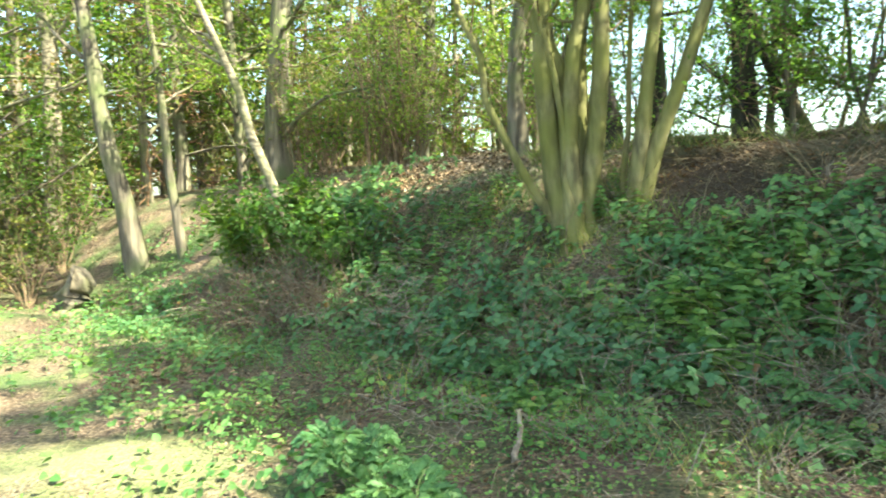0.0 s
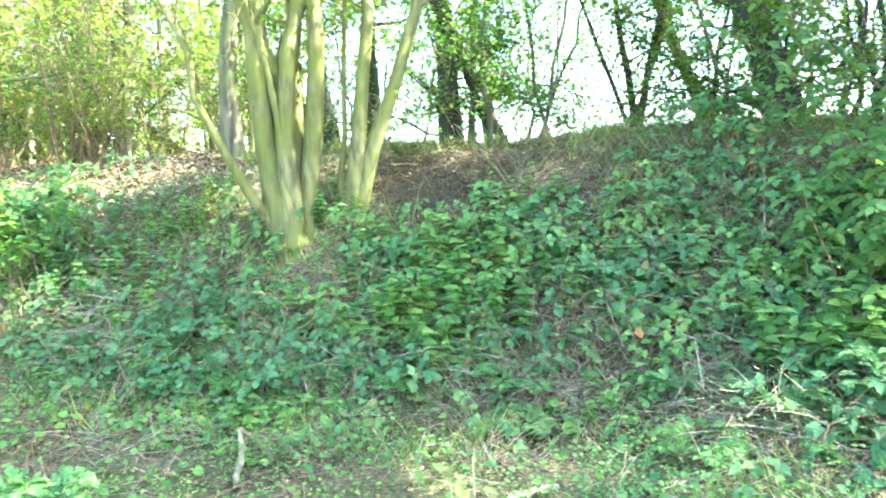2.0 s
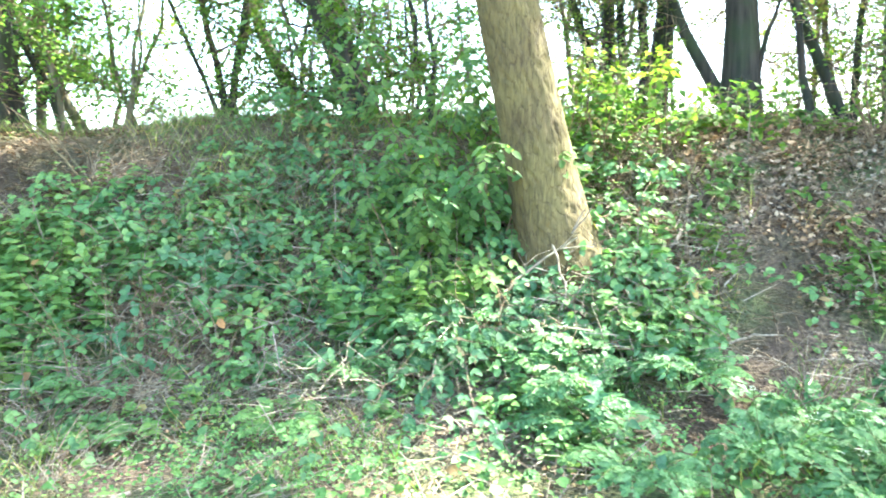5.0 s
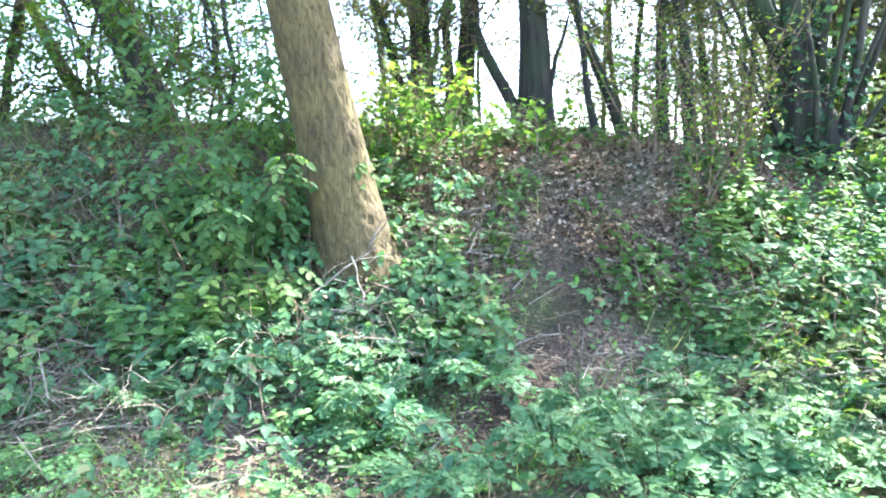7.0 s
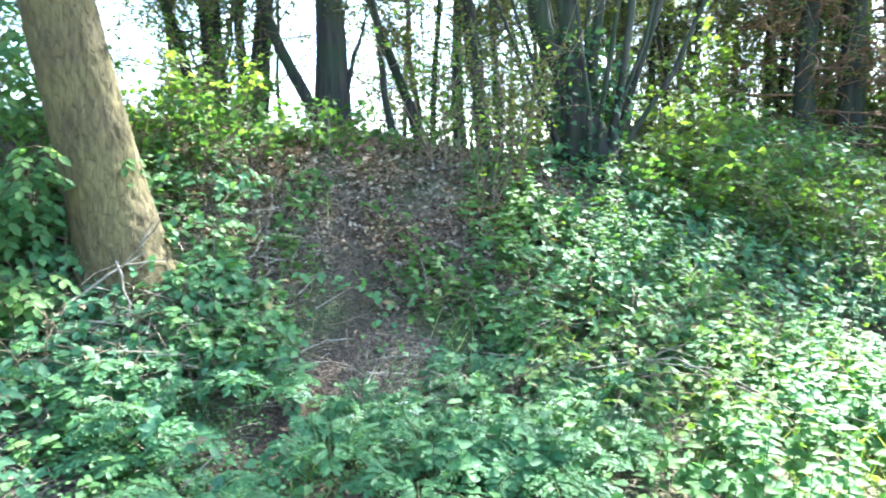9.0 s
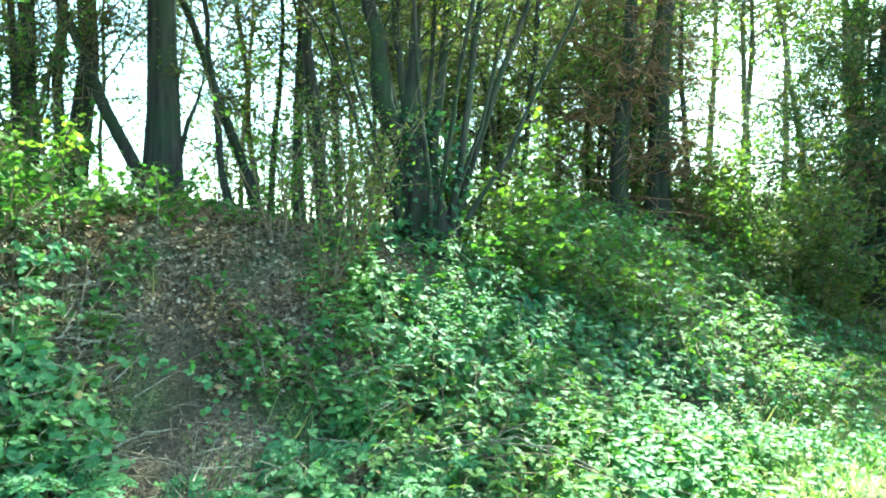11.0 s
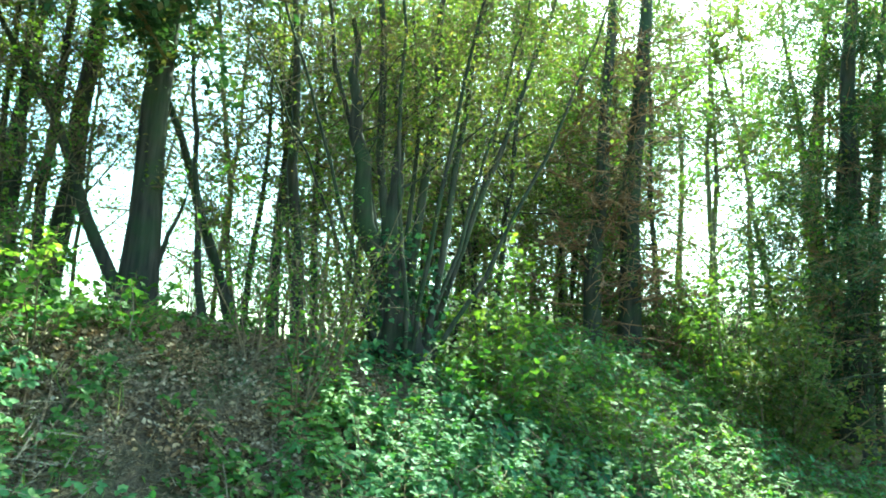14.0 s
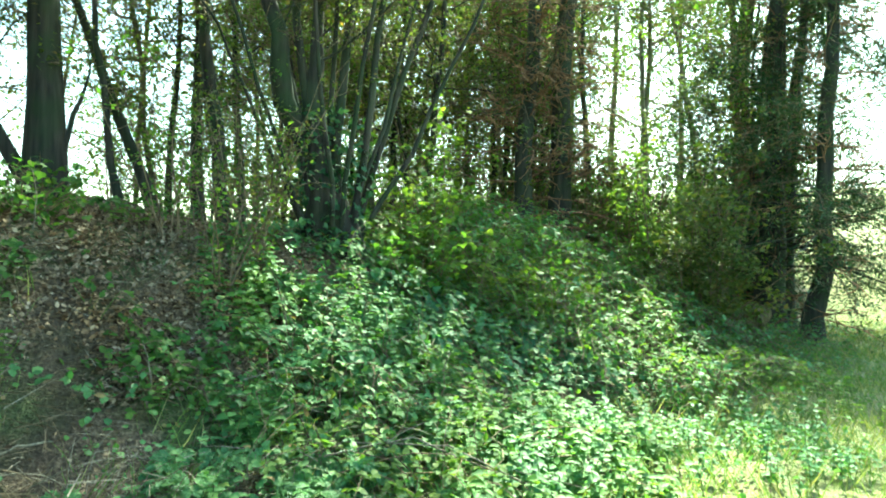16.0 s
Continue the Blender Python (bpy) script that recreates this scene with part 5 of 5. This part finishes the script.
scatter("ivy_carpet", "dark ivy and small herbs carpeting the bank", "ground cover", 92000, (-5, -4.5, 9, 11), lambda x, y, d, r: (d > -0.7) & (d < np.where(x < 2, 2.2, 2.9)) & (np.hypot(x - 1.3, y - 6.4) > 0.2) & (cover(x, y) > 0.2 + 0.8 * r.random(len(x))) & ~((x > 5.1) & (y > 0) & (y < 2.4) & (r.random(len(x)) < 0.85)), lay_ivy, LEAF_BRAMBLE, 53)
scatter("herb_carpet", "low fresh green herbs at the foot of the bank", "ground cover", 64000, (-6, -5, 8, 10), lambda x, y, d, r: (d > -3.5) & (d < 1.6) & (cover(x, y) > 0.05 + 0.8 * r.random(len(x))) & (r.random(len(x)) < 0.55), lay_ivy, LEAF_NETTLE, 54)
scatter("grass", "bright sunlit grass along the lane", "grass", 42000, (3, -14, 14, 0.5), lambda x, y, d, r: (d < 0.1) & (x * 0.75 - y * 0.7 > 3.8), lay_grass, GRASS, 55)
scatter("bank_grass", "loose green grass blades among the bank plants", "grass", 26000, (-4, -3, 6, 8), lambda x, y, d, r: (d > -0.7) & (d < 2.4) & (trodden(x, y) < 0.25) & (patchy(y, x) > -0.1), lay_grass, GRASS, 60)
scatter("seedlings", "fine small-leaved seedlings between the larger plants", "ground cover", 70000, (-2, -2, 5.5, 8), lambda x, y, d, r: (d > -0.8) & (d < 1.9) & (trodden(x, y) < 0.4) & (patchy(x + 2, y) + 0.3 * r.normal(size=len(x)) > 0.0), lay_seedlings, LEAF_PARSLEY, 61)
scatter("crest_grass", "thin grass on the top of the bank", "grass", 30000, (-1, 2, 7, 9), lambda x, y, d, r: (d > 1.5) & (d < 3.8) & (trodden(x, y) < 0.55) & (littered(x, y) < 0.4) & (patchy(x, y + 4) + 0.3 * r.normal(size=len(x)) > -0.1), lay_grass, GRASS, 56)


for i, (x, y, count, tall) in enumerate([(-1.7, 7.65, 230, 0.95), (-1.2, 7.3, 160, 0.8), (-2.2, 8.0, 200, 0.9), (-1.6, 7.3, 120, 0.6), (-0.4, 6.6, 40, 0.5), (2.3, 4.35, 60, 0.6), (2.75, 4.0, 50, 0.5), (1.4, 5.3, 40, 0.45), (3.2, 3.5, 36, 0.4), (2.0, 3.9, 36, 0.4), (4.4, 1.9, 40, 0.45), (5.0, -0.8, 40, 0.4), (4.9, 2.6, 40, 0.5), (3.4, 5.6, 40, 0.5), (6.3, 0.4, 30, 0.5)]):
    dead_stems((x, y), 600 + i, count, tall, 0.38)

n = 0
while n < 26:
    x, y = rng.uniform(3.4, 6.2), rng.uniform(-3.2, 2.8)
    d, b = (float(v) for v in bank(x, y))
    if -1.7 < d < 0.4 and free(x, y):
        nettles((x, y), 4000 + n, rng.uniform(0.25, 0.4), 12, rng.uniform(0.2, 0.38), 0.08, LEAF_PARSLEY if n % 3 == 0 else None, "leafy green nettles at the foot of the bank")
        n += 1

n = 0
while n < 26:
    x, y = rng.uniform(4.4, 9.0), rng.uniform(-8.0, -1.4)
    d, b = (float(v) for v in bank(x, y))
    if -2.4 < d < -0.1:
        nettles((x, y), 4200 + n, 0.4, 12, rng.uniform(0.18, 0.32), 0.06, LEAF_YELLOW if n % 2 else LEAF_PARSLEY, "sunlit weeds in the grass beside the lane")
        n += 1
n = 0
while n < 30:
    x, y = rng.uniform(4.9, 7.6), rng.uniform(-0.1, 2.9)
    if abs(y - 0.95) > 0.3 or x > 6.6:
        if n % 3:
            nettles((x, y), 4300 + n, 0.22, 5, rng.uniform(0.14, 0.28), 0.07, (LEAF_YELLOW, LEAF_NETTLE, LEAF_WOOD)[n // 3 % 3], "small herbs sprouting through the leaf litter")
        else:
            bramble((x, y), 4300 + n, 0.28, 5, 0.2, LEAF_WOOD, 0.05, "low bramble sprays creeping over the leaf litter", shape=ROUND)
        n += 1

for i, (x, y) in enumerate([(2.05, 4.95), (2.35, 4.75), (2.3, 5.15), (1.9, 4.7), (2.6, 4.55), (1.75, 5.15), (3.6, 3.1), (3.75, 2.75)]):
    nettles((x, y), 4400 + i, 0.3, 14, 0.42, 0.1, LEAF_NETTLE, "broad-leaved bright green nettles on the bank")

n = 0
while n < 58:
    x, y = rng.uniform(-1.5, 5.2), rng.uniform(-0.5, 7)
    d, b = (float(v) for v in bank(x, y))
    if 0.0 < d < 2.3 and free(x, y):
        dead_stems((x, y), 650 + n, 22, rng.uniform(0.35, 0.65), 0.3)
        n += 1
FANS = [(2.1, 4.25), (2.3, 4.0), (2.45, 3.75), (3.0, 2.95), (3.15, 2.7), (1.65, 3.5), (0.6, 4.3), (2.75, 3.45), (3.55, 2.15), (3.4, 2.35), (3.6, 4.5), (2.9, 4.4), (4.4, -1.1), (4.6, -1.5), (4.9, 1.95), (2.0, 5.6), (0.3, 5.3), (3.0, 5.5)]
for i, (x, y) in enumerate(FANS):
    straw_fan((x, y), 5000 + i, 46, rng.uniform(0.3, 0.5), (0.5 * rng.normal(), 0.5 * rng.normal()))

# ---- sticks, stalks and deadwood ----
stick("fallen_stick", "bent bleached stick standing in the soil", [(0.38, 3.83, 0.0), (0.44, 4.05, 0.1), (0.45, 4.2, 0.2)], 0.02, 0.014, DEADWOOD, 0, 1)
stick("fallen_stick", "short bleached twig beside the bent stick", [(0.45, 4.2, 0.2), (0.56, 4.2, 0.08), (0.68, 4.12, 0.03)], 0.012, 0.007, DEADWOOD, 1, 2)
stick("fallen_stick", "thin pale stick lying on the leaf litter", [(2.74, 3.2, 0.14), (2.9, 3.1, 0.19), (3.04, 2.97, 0.19)], 0.008, 0.005, DRY, 0, 3)
stick("fallen_stick", "broken pale branch on the trodden soil", [(1.45, 2.98, 0.02), (1.65, 3.03, 0.05), (1.85, 3.06, 0.04)], 0.02, 0.012, DEADWOOD, 1, 4)
stick("fallen_stick", "white twig across the climbing path", [(4.7, 1.06, 0.42), (4.85, 0.92, 0.47), (4.98, 0.78, 0.46)], 0.009, 0.006, DRY, 0, 5)
stick("fallen_stick", "long bleached stalk across the foot of the bank", [(2.75, 3.3, 0.15), (2.95, 3.05, 0.2), (3.2, 2.78, 0.2)], 0.007, 0.005, DRY, 0, 6)
stick("dead_branch", "bleached dead branch fallen against the pine", [(4.33, 2.1, 0.62), (4.5, 2.12, 0.95), (4.62, 1.98, 1.28)], 0.014, 0.005, DEADWOOD, 4, 7)
stick("dead_branch", "bleached dead branch fallen against the pine", [(4.1, 2.35, 0.72), (4.32, 2.2, 0.9), (4.55, 2.0, 1.08)], 0.012, 0.005, DEADWOOD, 4, 8)
stick("dead_branch", "bleached dead branch fallen against the pine", [(4.55, 2.25, 1.2), (4.35, 2.02, 0.86), (4.2, 1.86, 0.6)], 0.01, 0.004, DEADWOOD, 3, 9)
stick("dead_cane", "long bleached cane arching over the brambles", [(4.95, -0.75, 0.3), (4.85, -1.3, 0.42), (4.6, -1.85, 0.2)], 0.007, 0.004, DRY, 1, 10, "stalk")
stick("dead_cane", "long bleached cane arching over the brambles", [(5.05, -0.9, 0.35), (4.75, -1.5, 0.38), (4.4, -2.05, 0.15)], 0.006, 0.004, DRY, 1, 11, "stalk")
stick("dead_cane", "long bleached cane arching over the brambles", [(4.75, -0.45, 0.05), (4.95, -0.7, 0.25), (5.1, -0.85, 0.42)], 0.007, 0.004, DRY, 0, 12, "stalk")
stick("dead_cane", "brown dead cane leaning on the bank", [(2.95, 5.35, 1.4), (2.95, 5.8, 1.75), (2.85, 6.2, 2.05)], 0.011, 0.006, TWIG, 1, 13, "stalk")
stick("dead_cane", "brown dead cane leaning on the bank", [(3.05, 5.4, 1.4), (3.0, 5.9, 1.85), (2.75, 6.3, 2.2)], 0.009, 0.005, TWIG, 1, 14, "stalk")
for i, (x, y, tall) in enumerate([(2.42, 5.15, 0.55), (3.9, 3.7, 0.75), (1.9, 5.0, 0.45), (4.9, 1.75, 0.5), (0.6, 5.6, 0.5), (3.35, 4.1, 0.5), (2.7, 4.3, 0.4), (5.35, 0.35, 0.45), (6.5, 1.4, 0.6), (-1.2, 6.4, 0.5)]):
    z = float(height(x, y))
    stick("dry_stalk", "tall dry bleached plant stalk", [(x, y, z - 0.03), (x + 0.03, y - 0.02, z + tall * 0.5), (x + 0.08 * math.sin(i * 2.1), y + 0.05 * math.cos(i), z + tall)], 0.006, 0.003, DRY, 0, 20 + i, "stalk", 5)
for i, (x, y, a, long) in enumerate([(5.6, 1.6, 0.3, 0.8), (6.3, 1.3, 2.4, 0.6), (6.0, 0.5, 1.2, 0.5), (7.0, 1.5, 0.1, 0.9), (5.2, 1.5, 2.0, 0.45), (6.7, 0.9, 2.9, 0.6), (5.5, 2.0, 0.8, 0.5)]):
    ends = [(x + k * long * math.cos(a), y + k * long * math.sin(a)) for k in (-0.5, 0.0, 0.5)]
    stick("fallen_stick", "brown fallen branch lying on the slope", [(u, v, float(height(u, v)) + 0.05) for u, v in ends], 0.013, 0.006, TWIG, 3, 60 + i)
stick("tree_stump", "rotten brown stump beside the lane", [(-5.22, 9.85, -0.1), (-5.2, 9.9, 0.15), (-5.2, 9.9, 0.5)], 0.26, 0.19, BARK_GREY, 0, 40, "stump", 12)
stick("fallen_log", "cut log end lying in the shade at the wood's edge", [(11.0, -8.2, 0.5), (11.3, -8.6, 0.5), (11.7, -9.0, 0.5)], 0.14, 0.12, BARK_FISSURED, 0, 41, "log", 12)
